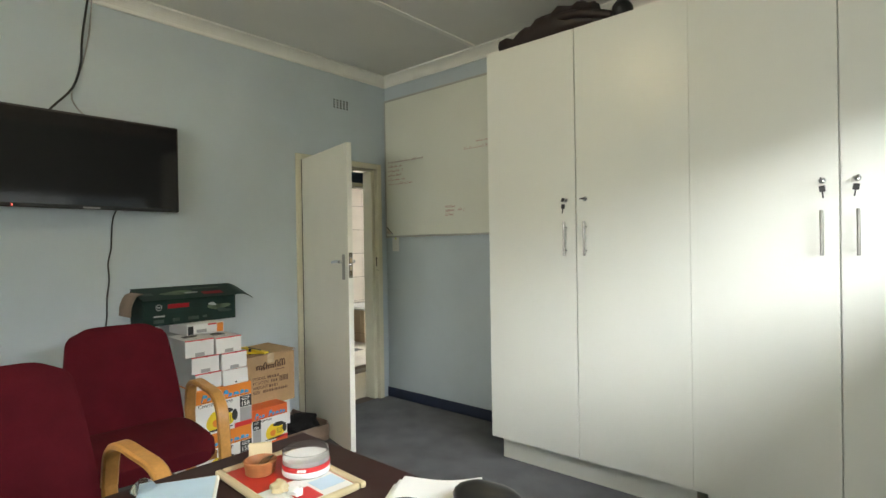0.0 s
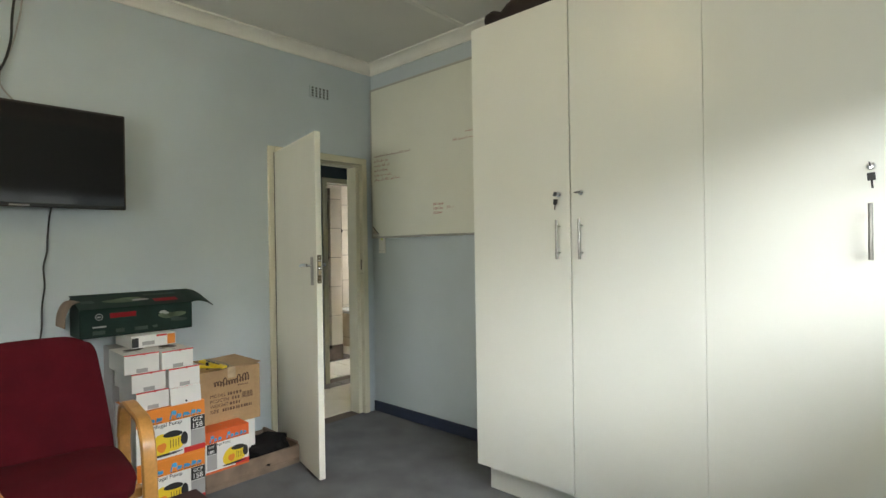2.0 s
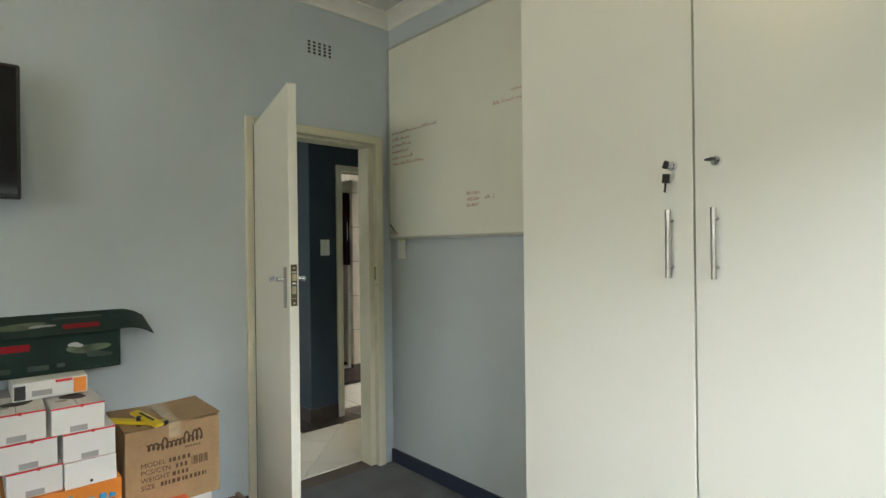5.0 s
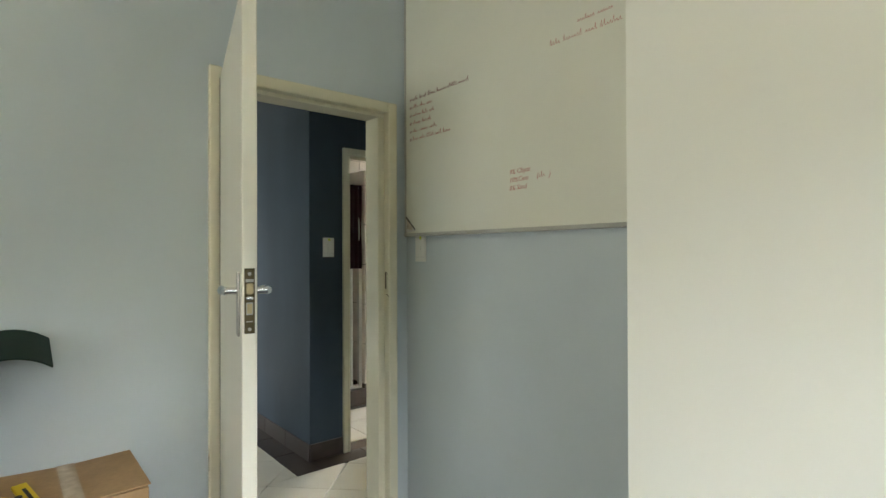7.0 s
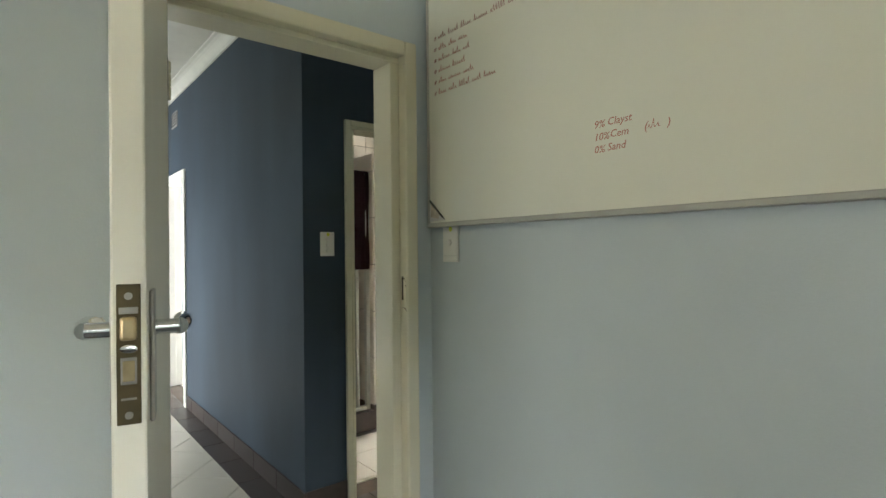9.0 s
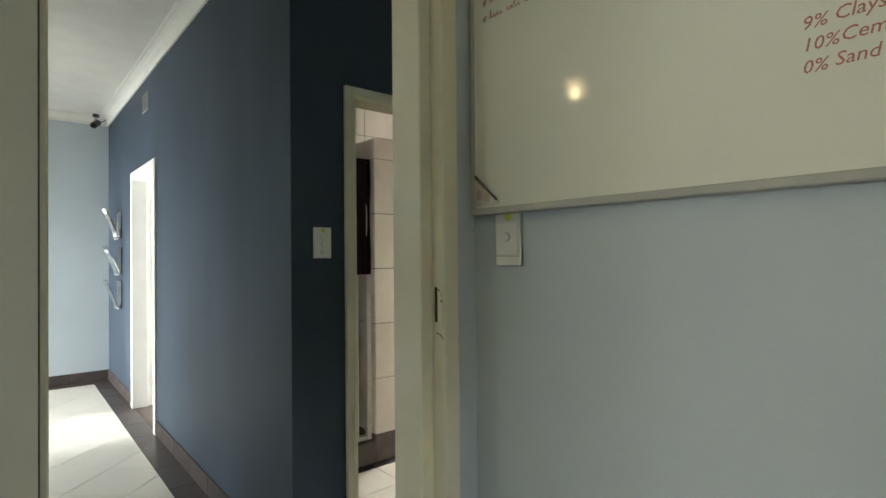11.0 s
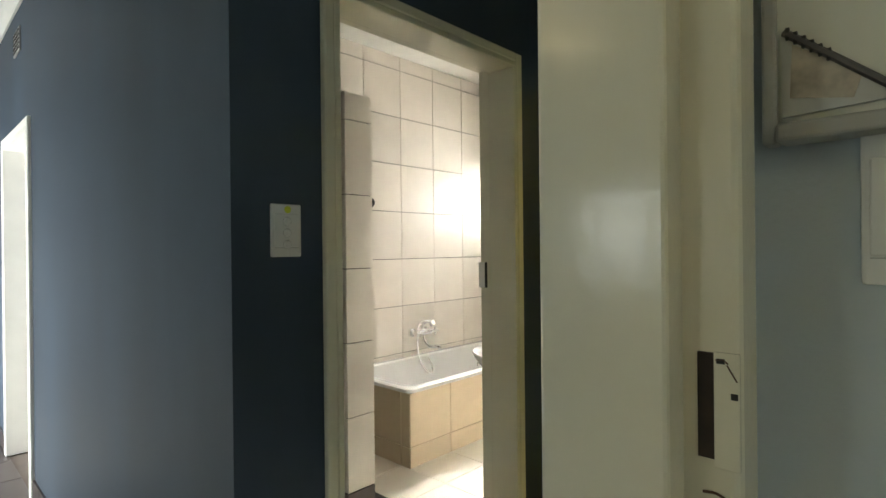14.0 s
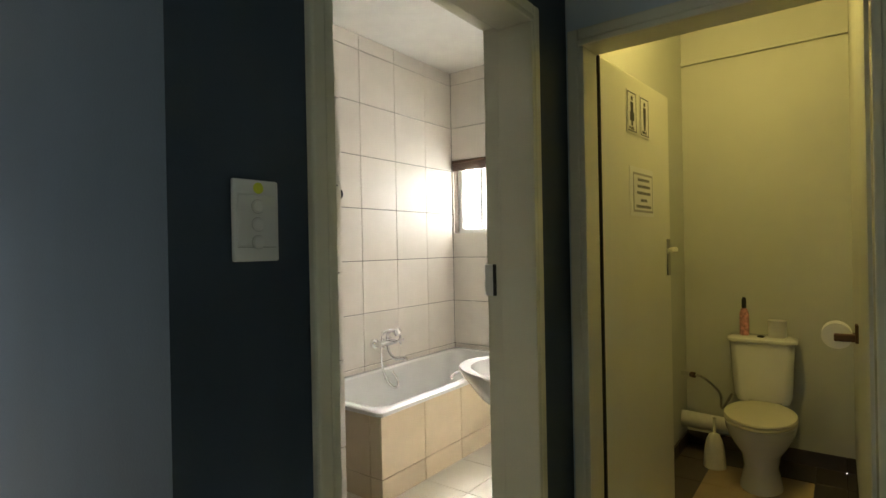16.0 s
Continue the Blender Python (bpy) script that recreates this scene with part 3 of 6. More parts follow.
solid("television_cable", tube(curve_points([(-3.36, 0.96, 2.08), (-3.385, 1.00, 2.14), (-3.40, 1.10, 2.27), (-3.415, 1.145, 2.42), (-3.42, 1.155, 2.56), (-3.395, 1.175, 2.76), (-3.39, 1.19, 2.872)]), 0.006), M_BLACK, "black cable running from the television to the ceiling", "cable", True)
solid("aerial_cable", tube(curve_points([(-3.40, 1.22, 2.09), (-3.424, 1.14, 2.15), (-3.424, 1.10, 2.24), (-3.424, 1.15, 2.40), (-3.424, 1.19, 2.60), (-3.40, 1.20, 2.79), (-3.37, 1.20, 2.872)]), 0.004), M_GREYC, "thin grey cable along the wall above the television", "cable", True)
solid("power_cable", tube(curve_points([(-3.33, 1.29, 1.60), (-3.42, 1.294, 1.54), (-3.424, 1.286, 1.44), (-3.423, 1.282, 1.36), (-3.424, 1.266, 1.28), (-3.423, 1.270, 1.18), (-3.424, 1.258, 1.08), (-3.423, 1.254, 0.96), (-3.424, 1.242, 0.85), (-3.42, 1.22, 0.5), (-3.423, 1.22, 0.3)], 60), 0.0042), M_BLACK, "black power cable hanging down the wall", "cable", True)

# air brick
vent = thing("air_vent", "small pale blue slotted air vent high on the wall", "vent")
part("plate", boxes((X_W, X_W + 0.006, 2.905, 3.085, 2.505, 2.592), bevel=0.001), M_BLUE, vent)
bm = bmesh.new()
for i in range(5):
    for j in range(4):
        y, z = 2.920 + i * 0.0335, 2.512 + j * 0.0200
        box(bm, X_W + 0.004, X_W + 0.0072, y, y + 0.016, z, z + 0.0125)
part("slots", bm, M_GAP, vent)

# whiteboard
board = thing("whiteboard", "large wall whiteboard with faint red marker notes", "whiteboard")
YB = Y_N - 0.024
bx0, bx1, bz0, bz1 = -3.418, -1.50, 1.436, 2.668
part("panel", boxes((bx0 + 0.012, bx1 - 0.012, YB + 0.004, Y_N, bz0 + 0.012, bz1 - 0.012)), M_BOARD, board, "glossy off-white writing surface")
for d in ((bx0, bx0 + 0.012, YB, Y_N, bz0, bz1), (bx1 - 0.016, bx1, YB, Y_N, bz0, bz1), (bx0 + 0.0165, bx1 - 0.0165, YB, Y_N, bz1 - 0.016, bz1), (bx0 + 0.0125, bx1 - 0.0165, YB - 0.012, Y_N, bz0, bz0 + 0.016)):
    part("frame_rail", boxes(d, bevel=0.003), M_FRAMEG, board, "dull grey aluminium rail")
tri = ((-3.402, 1.458), (-3.322, 1.462), (-3.402, 1.534))
bm = loft([[(x, y, z) for x, z in tri] for y in (YB + 0.004, YB - 0.001)])
part("corner_bracket", bm, M_ALU, board, "metal corner bracket")
inner = ((-3.396, 1.474), (-3.352, 1.466), (-3.346, 1.486), (-3.394, 1.520))
part("bracket_print", loft([[(x, y, z) for x, z in inner] for y in (YB - 0.0009, YB - 0.0018)]), mat("faded_bracket_label", (0.46, 0.41, 0.33), 0.5, vary=0.3, scale=60), board, "faded brown label on the bracket")
for k in range(6):
    part("clip_tooth", boxes((-3.3985 + 0.0058 * k, -3.3955 + 0.0058 * k, YB - 0.0050, YB - 0.001, 1.5245 - 0.0050 * k, 1.5345 - 0.0050 * k)), M_BLACKP, board)
part("marker_clip", tube([(-3.400, YB - 0.002, 1.532), (-3.365, YB - 0.003, 1.502), (-3.328, YB - 0.002, 1.470)], 0.0034, 6), M_GREYD, board)


def note(body, x, z, size, ink=M_REDINK, tilt=0.0, w=1.0):
    text_part("note", body, size, pose(x, YB + 0.0035, z) @ pose(0, 0, 0, 90, 0, 0) @ pose(0, 0, 0, 0, 0, tilt) @ Matrix.Diagonal((w, 1, 1, 1)), ink, board, 0.0004, 0.2)


def scrawl(x0, x1, z, h, ink=M_REDINK, seed=1):
    """A line of handwriting too faint to read: looping strokes, word by word."""
    rnd = random.Random(seed)
    x = x0
    while x < x1 - h:
        end = min(x1, x + h * rnd.uniform(2.2, 5.0))
        pts = [(x, YB + 0.0032, z)]
        while x < end:
            tall = h * rnd.choice((0.6, 0.7, 0.8, 1.5))
            for dx, dz in ((0.10, 0.5), (0.28, 1.0), (0.30, 0.4), (0.42, 0.0), (0.60, 0.15)):
                pts.append((x + dx * h * 1.1, YB + 0.0032, z + dz * tall))
            x += h * 0.78
        part("handwriting", tube(curve_points(pts, len(pts) * 2), 0.0008, 4), ink, board)
        x += h * 0.8


for k, x1 in enumerate((-2.953, -3.205, -3.190, -3.190, -3.150, -3.060)):
    z = 2.101 - k * 0.039
    note("*", -3.378, z - 0.012, 0.035, M_DARKINK)
    scrawl(-3.350, x1, z, 0.014, M_DARKINK if k < 1 else M_REDINK, k + 3)
for word, x, z in (("9%", -2.711, 1.664), ("Clayst", -2.672, 1.666), ("10%", -2.711, 1.632), ("Cem", -2.665, 1.634), ("(", -2.572, 1.636), (")", -2.515, 1.636), ("0%", -2.711, 1.600), ("Sand", -2.672, 1.602)):
    note(word, x, z, 0.027)
scrawl(-2.562, -2.520, 1.638, 0.014, M_REDINK, 31)
scrawl(-2.505, -2.22, 2.112, 0.015, M_REDINK, 21)
scrawl(-2.385, -2.25, 2.160, 0.013, M_REDINK, 22)


def switch(name, label, face_m, gangs):
    """A white rocker switch plate, 78 x 128 mm; built looking along local -y."""
    ob = thing(name, label, "light switch")
    ob.matrix_world = face_m
    part("plate", boxes((-0.040, 0.040, -0.009, 0.0, -0.064, 0.064), bevel=0.003), M_PLAST, ob)
    part("inner_plate", boxes((-0.034, 0.034, -0.0115, -0.0085, -0.0405, 0.0405), bevel=0.002), M_PLAST, ob)
    part("plate_seam", boxes((-0.034, 0.034, -0.0096, -0.008, -0.0425, -0.0412)), M_RIM, ob)
    for k in range(gangs):
        z = 0.004 if gangs == 1 else 0.022 - 0.028 * k
        part("rocker", lathe([(0.0105, 0), (0.0105, 0.003), (0.008, 0.0055)], seg=20), M_PLAST, ob, "", True).matrix_basis = pose(0, -0.0105, z, 90, 0, 0)
        part("rocker_rim", lathe([(0.0114, 0), (0.0114, 0.0009)], seg=20), M_RIM, ob).matrix_basis = pose(0, -0.0110, z, 90, 0, 0)
    part("sticker", lathe([(0.009, 0), (0.009, 0.0006)], seg=18), M_LIME, ob, "round yellow-green sticker").matrix_basis = pose(0.003, -0.0088, 0.051, 90, 0, 0)
    return ob


switch("light_switch", "white one-gang light switch below the whiteboard", pose(-3.310, Y_N, 1.377), 1)
switch("light_switch", "white three-gang light switch on the navy wall", pose(X_BD, 3.599, 1.394) @ pose(0, 0, 0, 0, 0, 90), 3)

# strike plate recess of the office frame
st = thing("strike_plate", "chipped strike plate recess in the door frame", "strike plate")
part("recess", boxes((-3.443, -3.431, 3.377, 3.3805, 1.180, 1.263)), M_RECESS, st)
part("plate", boxes((-3.4308, -3.4125, 3.3755, 3.3805, 1.174, 1.264), bevel=0.001), M_CREAM, st, "bare cream plate with chipped paint")
part("scratch", tube(curve_points([(-3.440, 3.3785, 1.152), (-3.430, 3.3785, 1.153), (-3.420, 3.3785, 1.148), (-3.416, 3.3785, 1.142)], 10), 0.0012, 6), M_BROWNP, st)
for pts in (((-3.429, 1.258), (-3.424, 1.259), (-3.420, 1.256)), ((-3.421, 1.255), (-3.417, 1.248), (-3.414, 1.243))):
    part("chip", tube([(x, 3.3753, z) for x, z in pts], 0.0006, 6), M_BROWNP, st)
part("screw_hole", boxes((-3.4185, -3.4135, 3.3748, 3.3758, 1.229, 1.234), bevel=0.0004), M_GAP, st)
part("screw_hole", boxes((-3.4285, -3.4225, 3.3748, 3.3758, 1.2555, 1.2595), bevel=0.0004), M_GAP, st)
st2 = thing("strike_plate", "strike plate of the bathroom door frame", "strike plate")
part("recess", boxes((-4.608, -4.596, 4.5500, 4.5525, 1.19, 1.29)), M_GAP, st2)
part("plate", boxes((-4.638, -4.608, 4.5490, 4.5525, 1.19, 1.29), bevel=0.001), M_PLAST, st2)

# burgundy visitor chairs


def visitor_chair(at, rz):
    """An upholstered armchair with bent laminated wood arms; faces local +x."""
    ob = thing("armchair", "burgundy fabric visitor armchair with bent beech arms", "chair", (*at, 0), rz, "visitor chairs by the desk")

    def outline(w0, w1, z0, z1, x0, x1, th, n=26):
        secs = []
        for i in range(n + 1):
            f = i / n
            z = z0 + (z1 - z0) * f
            w = w0 + (w1 - w0) * f ** 1.2
            if f > 0.88:
                w -= 0.055 * (1 - math.sqrt(max(0.0, 1 - ((f - 0.88) / 0.12) ** 2)))
            x = x0 + (x1 - x0) * f + 0.03 * math.sin(f * math.pi)
            t = th * (1 if f < 0.93 else 0.55 if f < 1 else 0.2)
            ring = []
            for k in range(24):
                a = 2 * math.pi * k / 24
                ca, sa = math.cos(a), math.sin(a)
                bow = -0.035 * (1 - abs(sa) ** 2)
                crown = 0.018 * f * (1 - sa * sa)
                ring.append((x + t / 2 * math.copysign(abs(ca) ** 0.5, ca) + bow * 0.6, w * math.copysign(abs(sa) ** 0.35, sa), z + crown))
            secs.append(ring)
        return loft(secs)

    part("backrest", outline(0.272, 0.212, 0.42, 0.962, -0.23, -0.345, 0.075), M_RED, ob, "", True)
    secs = []
    for i in range(13):
        f = i / 12
        x = -0.27 + 0.53 * f
        end = min(1.0, 0.55 + 2.2 * min(f, 1 - f))
        w = 0.272 * min(1.0, 0.82 + 1.5 * min(f + 0.1, 1 - f))
        zc = 0.455 + 0.02 * math.sin(f * math.pi) - 0.015 * (f > 0.85)
        ring = []
        for k in range(24):
            a = 2 * math.pi * k / 24
            ca, sa = math.cos(a), math.sin(a)
            ring.append((x, w * math.copysign(abs(ca) ** 0.4, ca), zc + 0.055 * end * math.copysign(abs(sa) ** 0.6, sa)))
        secs.append(ring)
    part("seat", loft(secs), M_RED, ob, "", True)
    for s in (-1, 1):
        y = s * 0.318
        pts = curve_points([(-0.30, y, 0.50), (-0.27, y, 0.625), (-0.19, y, 0.672), (-0.05, y, 0.668), (0.07, y, 0.655), (0.135, y, 0.60), (0.16, y, 0.50), (0.175, y, 0.30), (0.19, y, 0.0)], 64)
        part("arm", sweep(pts, 0.055, 0.026, (0, 1, 0)), M_WOOD, ob, "bent laminated beech arm and front leg", True)
        part("rear_leg", sweep(curve_points([(-0.30, y, 0.52), (-0.29, y, 0.35), (-0.31, y, 0.0)], 16), 0.05, 0.026, (0, 1, 0)), M_WOOD, ob, "", True)
    part("seat_rail", boxes((-0.20, -0.15, -0.305, 0.305, 0.36, 0.40), (0.06, 0.11, -0.305, 0.305, 0.36, 0.40), bevel=0.004), M_WOOD, ob)
    return ob


visitor_chair((-2.50, 1.10), -5)
visitor_chair((-1.76, 0.565), 4)

# desk
desk = thing("desk", "dark cherry wood desk", "desk")
part("desktop", boxes((-1.385, -0.55, -0.75, 1.215, 0.72, 0.75), bevel=0.004), M_DESK, desk)
part("side_panel", boxes((-1.30, -0.62, 1.10, 1.125, 0.0, 0.72)), M_DESK, desk)
part("side_panel", boxes((-1.30, -0.62, -0.70, -0.675, 0.0, 0.72)), M_DESK, desk)
part("modesty_panel", boxes((-1.20, -1.18, -0.674, 1.099, 0.2, 0.72)), M_DESK, desk)


# ---- boxes against the west wall ----
FX = pose(0, 0, 0, 90, 0, 90)              # lettering that looks along +x


def on_front(x, y, z):
    return pose(x, y, z) @ FX


def carton(name, label, x0, x1, y0, y1, z0, z1, material, rz=0.0, group=""):
    """A closed carton, its front at x1; returns the thing, with its base in the middle."""
    ob = thing(name, label, "box", ((x0 + x1) / 2, (y0 + y1) / 2, z0), rz, group)
    dx, dy, h = (x1 - x0) / 2, (y1 - y0) / 2, z1 - z0
    part("body", boxes((-dx, dx, -dy, dy, 0, h), bevel=0.003), material, ob)
    part("lid_seam", boxes((-dx * 0.98, dx * 0.98, -0.0015, 0.0015, h - 0.001, h + 0.0008)), M_BROWNP if material is M_KRAFT else M_GREYC, ob)
    return ob, dx, dy, h


def blob(at, ra, rb, axis, seed, lump=0.25):
    """A flat printed shape with an uneven outline, 0.6 mm thick, facing along x (0) or z (2)."""
    bm = bmesh.new()
    rnd = random.Random(seed)
    a, c = rnd.uniform(0, 6), rnd.uniform(0, 6)
    rings = []
    for lift in (0.0, 0.0006):
        ring = []
        for k in range(22):
            u = k / 22 * math.tau
            r = 1 + lump * (0.6 * math.sin(2 * u + a) + 0.4 * math.sin(3 * u + c))
            p, q = ra * r * math.cos(u), rb * r * math.sin(u)
            ring.append(bm.verts.new((at[0] + lift, at[1] + p, at[2] + q) if axis == 0 else (at[0] + q, at[1] + p, at[2] + lift)))
        rings.append(ring)
    for k in range(22):
        bm.faces.new((rings[0][k], rings[0][(k + 1) % 22], rings[1][(k + 1) % 22], rings[1][k]))
    bm.faces.new(rings[1])
    bmesh.ops.recalc_face_normals(bm, faces=bm.faces)
    return bm


def white_box(y0, y1, z0, z1, x1=-2.94, rz=0.0, flap=False):
    ob, dx, dy, h = carton("white_box", "small white product box with a red edge and taped flap", -3.215, x1, y0, y1, z0, z1, M_WHITE, rz, "stack of small white boxes")
    part("edge_print", boxes((dx, dx + 0.0012, -dy, dy, h - 0.006, h)), M_REDP, ob, "red printed edge")
    part("tape", boxes((dx, dx + 0.0014, -0.026, 0.026, 0.004 if not flap else h - 0.03, 0.024 if not flap else h - 0.008)), M_GREYC, ob, "grey tape")
    part("top_print", blob((-0.01, 0.004, h + 0.0004), dy * 0.55, dy * 0.5, 2, int(y0 * 997)), M_PRINTB, ob, "dark product picture")
    part("top_print", blob((0.035, -dy * 0.45, h + 0.0004), dy * 0.22, dy * 0.2, 2, int(y0 * 457)), M_GREYC, ob)
    part("thumb_notch", rod(((dx, 0.01, h - 0.004), (dx + 0.0016, 0.01, h - 0.004)), r=0.006), M_REDP, ob)
    if flap:
        fl = boxes((0, 0.003, -dy, dy, -0.11, 0), bevel=0.001)
        part("open_flap", fl, M_WHITE, ob, "hanging white flap").matrix_basis = pose(dx + 0.002, 0, h, 0, -6, 0)
        part("flap_notch", rod(((dx + 0.006, 0.0, 0.012), (dx + 0.016, 0.0, 0.012)), r=0.005), M_BLACKP, ob)
    return ob


white_box(1.548, 1.702, 0.545, 0.640)
white_box(1.706, 1.862, 0.545, 0.632, flap=True)
white_box(1.528, 1.688, 0.641, 0.738)
white_box(1.703, 1.862, 0.633, 0.735)
white_box(1.500, 1.661, 0.739, 0.838, rz=-1.5)
white_box(1.667, 1.826, 0.736, 0.832, rz=1.5)
flat = thing("flat_box", "white printed flat box lying on the stack", "box", (0, 0, 0))
part("body", boxes((-3.36, -3.10, 1.575, 1.80, 0.840, 0.905), bevel=0.003), M_WHITE, flat)
part("black_print", boxes((-3.100, -3.0988, 1.580, 1.612, 0.845, 0.895)), M_BLACKP, flat)
part("orange_print", boxes((-3.100, -3.0988, 1.755, 1.795, 0.845, 0.900)), M_ORANGE, flat)
part("red_print", boxes((-3.100, -3.0988, 1.70, 1.752, 0.892, 0.902)), M_REDP, flat)
part("grey_print", boxes((-3.100, -3.0988, 1.63, 1.69, 0.852, 0.872)), M_GREYC, flat)

# long green tool box, its end flaps open
gb = thing("tool_box", "long dark green printed tool box with open flaps", "box", (0, 0, 0))
bm = bmesh.new()
rings = []
for y in (1.372, 1.930):
    rings.append([bm.verts.new((x, y, z)) for x, z in ((-3.405, 0.906), (-3.20, 0.906), (-3.20, 1.052), (-3.405, 1.112))])
for k in range(4):
    bm.faces.new((rings[0][k], rings[0][(k + 1) % 4], rings[1][(k + 1) % 4], rings[1][k]))
bm.faces.new(rings[0])
bm.faces.new(rings[1])
bmesh.ops.recalc_face_normals(bm, faces=bm.faces)
bmesh.ops.bevel(bm, geom=list(bm.edges), offset=0.004, segments=1, affect="EDGES")
part("body", bm, M_GREENB, gb)
LID = pose(-3.402, 1.655, 1.120, 0, 16.5, 0)
part("top_panel", boxes((-0.0, 0.225, -0.285, 0.272, -0.002, 0.002), bevel=0.001), M_GREENB, gb, "loose printed lid").matrix_basis = LID
bm = sweep(curve_points([(-3.293, 1.926, 1.089), (-3.293, 1.970, 1.090), (-3.300, 2.018, 1.076), (-3.305, 2.055, 1.054)], 12), 0.212, 0.004, (0.959, 0, -0.284))
part("end_flap", bm, M_GREENB, gb, "bent dark green flap", True)
part("flap_fold", tube([(-3.395, 1.926, 1.117), (-3.188, 1.926, 1.056)], 0.0022, 6), M_PRINTD, gb)
bm = sweep(curve_points([(-3.30, 1.375, 1.10), (-3.30, 1.34, 1.085), (-3.30, 1.315, 1.03), (-3.30, 1.31, 0.97)], 12), 0.19, 0.004, (1, 0, 0))
part("end_flap", bm, M_BROWNC, gb, "worn brown inside of the flap", True)
for nm, y0, y1, z0, z1, m in (("red_print", 1.508, 1.632, 1.004, 1.030, M_REDD), ("print_bar", 1.428, 1.490, 0.958, 0.966, M_GREYC),
                              ("print_block", 1.428, 1.485, 0.922, 0.942, M_PRINTD), ("print_block", 1.535, 1.575, 0.925, 0.944, M_PRINTD), ("print_block", 1.625, 1.690, 0.925, 0.944, M_PRINTD), ("print_block", 1.715, 1.74, 0.93, 0.944, M_PRINTD)):
    part(nm, boxes((-3.200, -3.1988, y0, y1, z0, z1)), m, gb)
part("picture_print", blob((-3.2, 1.815, 0.992), 0.062, 0.020, 0, 4, 0.35), M_GREENL, gb, "pale picture of a tool")
part("picture_print", blob((-3.1996, 1.850, 0.965), 0.040, 0.014, 0, 9, 0.4), M_PRINTD, gb)
part("picture_print", blob((-3.1996, 1.775, 1.010), 0.022, 0.010, 0, 12, 0.4), M_GREYC, gb)
part("round_print", tube([(-3.1995, 1.458 + 0.016 * math.cos(k / 20 * math.tau), 1.014 + 0.016 * math.sin(k / 20 * math.tau)) for k in range(21)], 0.0018, 6), M_GREYC, gb)
part("round_print", boxes((-3.200, -3.1988, 1.449, 1.467, 1.011, 1.017)), M_GREYC, gb)
part("lid_print", boxes((0.13, 0.175, 0.085, 0.21, 0.002, 0.003)), M_REDD, gb).matrix_basis = LID
part("lid_print", boxes((0.05, 0.075, 0.06, 0.23, 0.002, 0.0028)), M_PRINTD, gb).matrix_basis = LID
part("lid_print", blob((0.12, -0.06, 0.002), 0.10, 0.030, 2, 5, 0.4), M_GREENL, gb, "pale picture of a tool").matrix_basis = LID
part("lid_print", blob((0.13, 0.02, 0.0024), 0.035, 0.016, 2, 7, 0.4), M_GREYC, gb).matrix_basis = LID
part("lid_print", boxes((0.10, 0.14, -0.26, -0.20, 0.002, 0.003)), M_PRINTD, gb).matrix_basis = LID


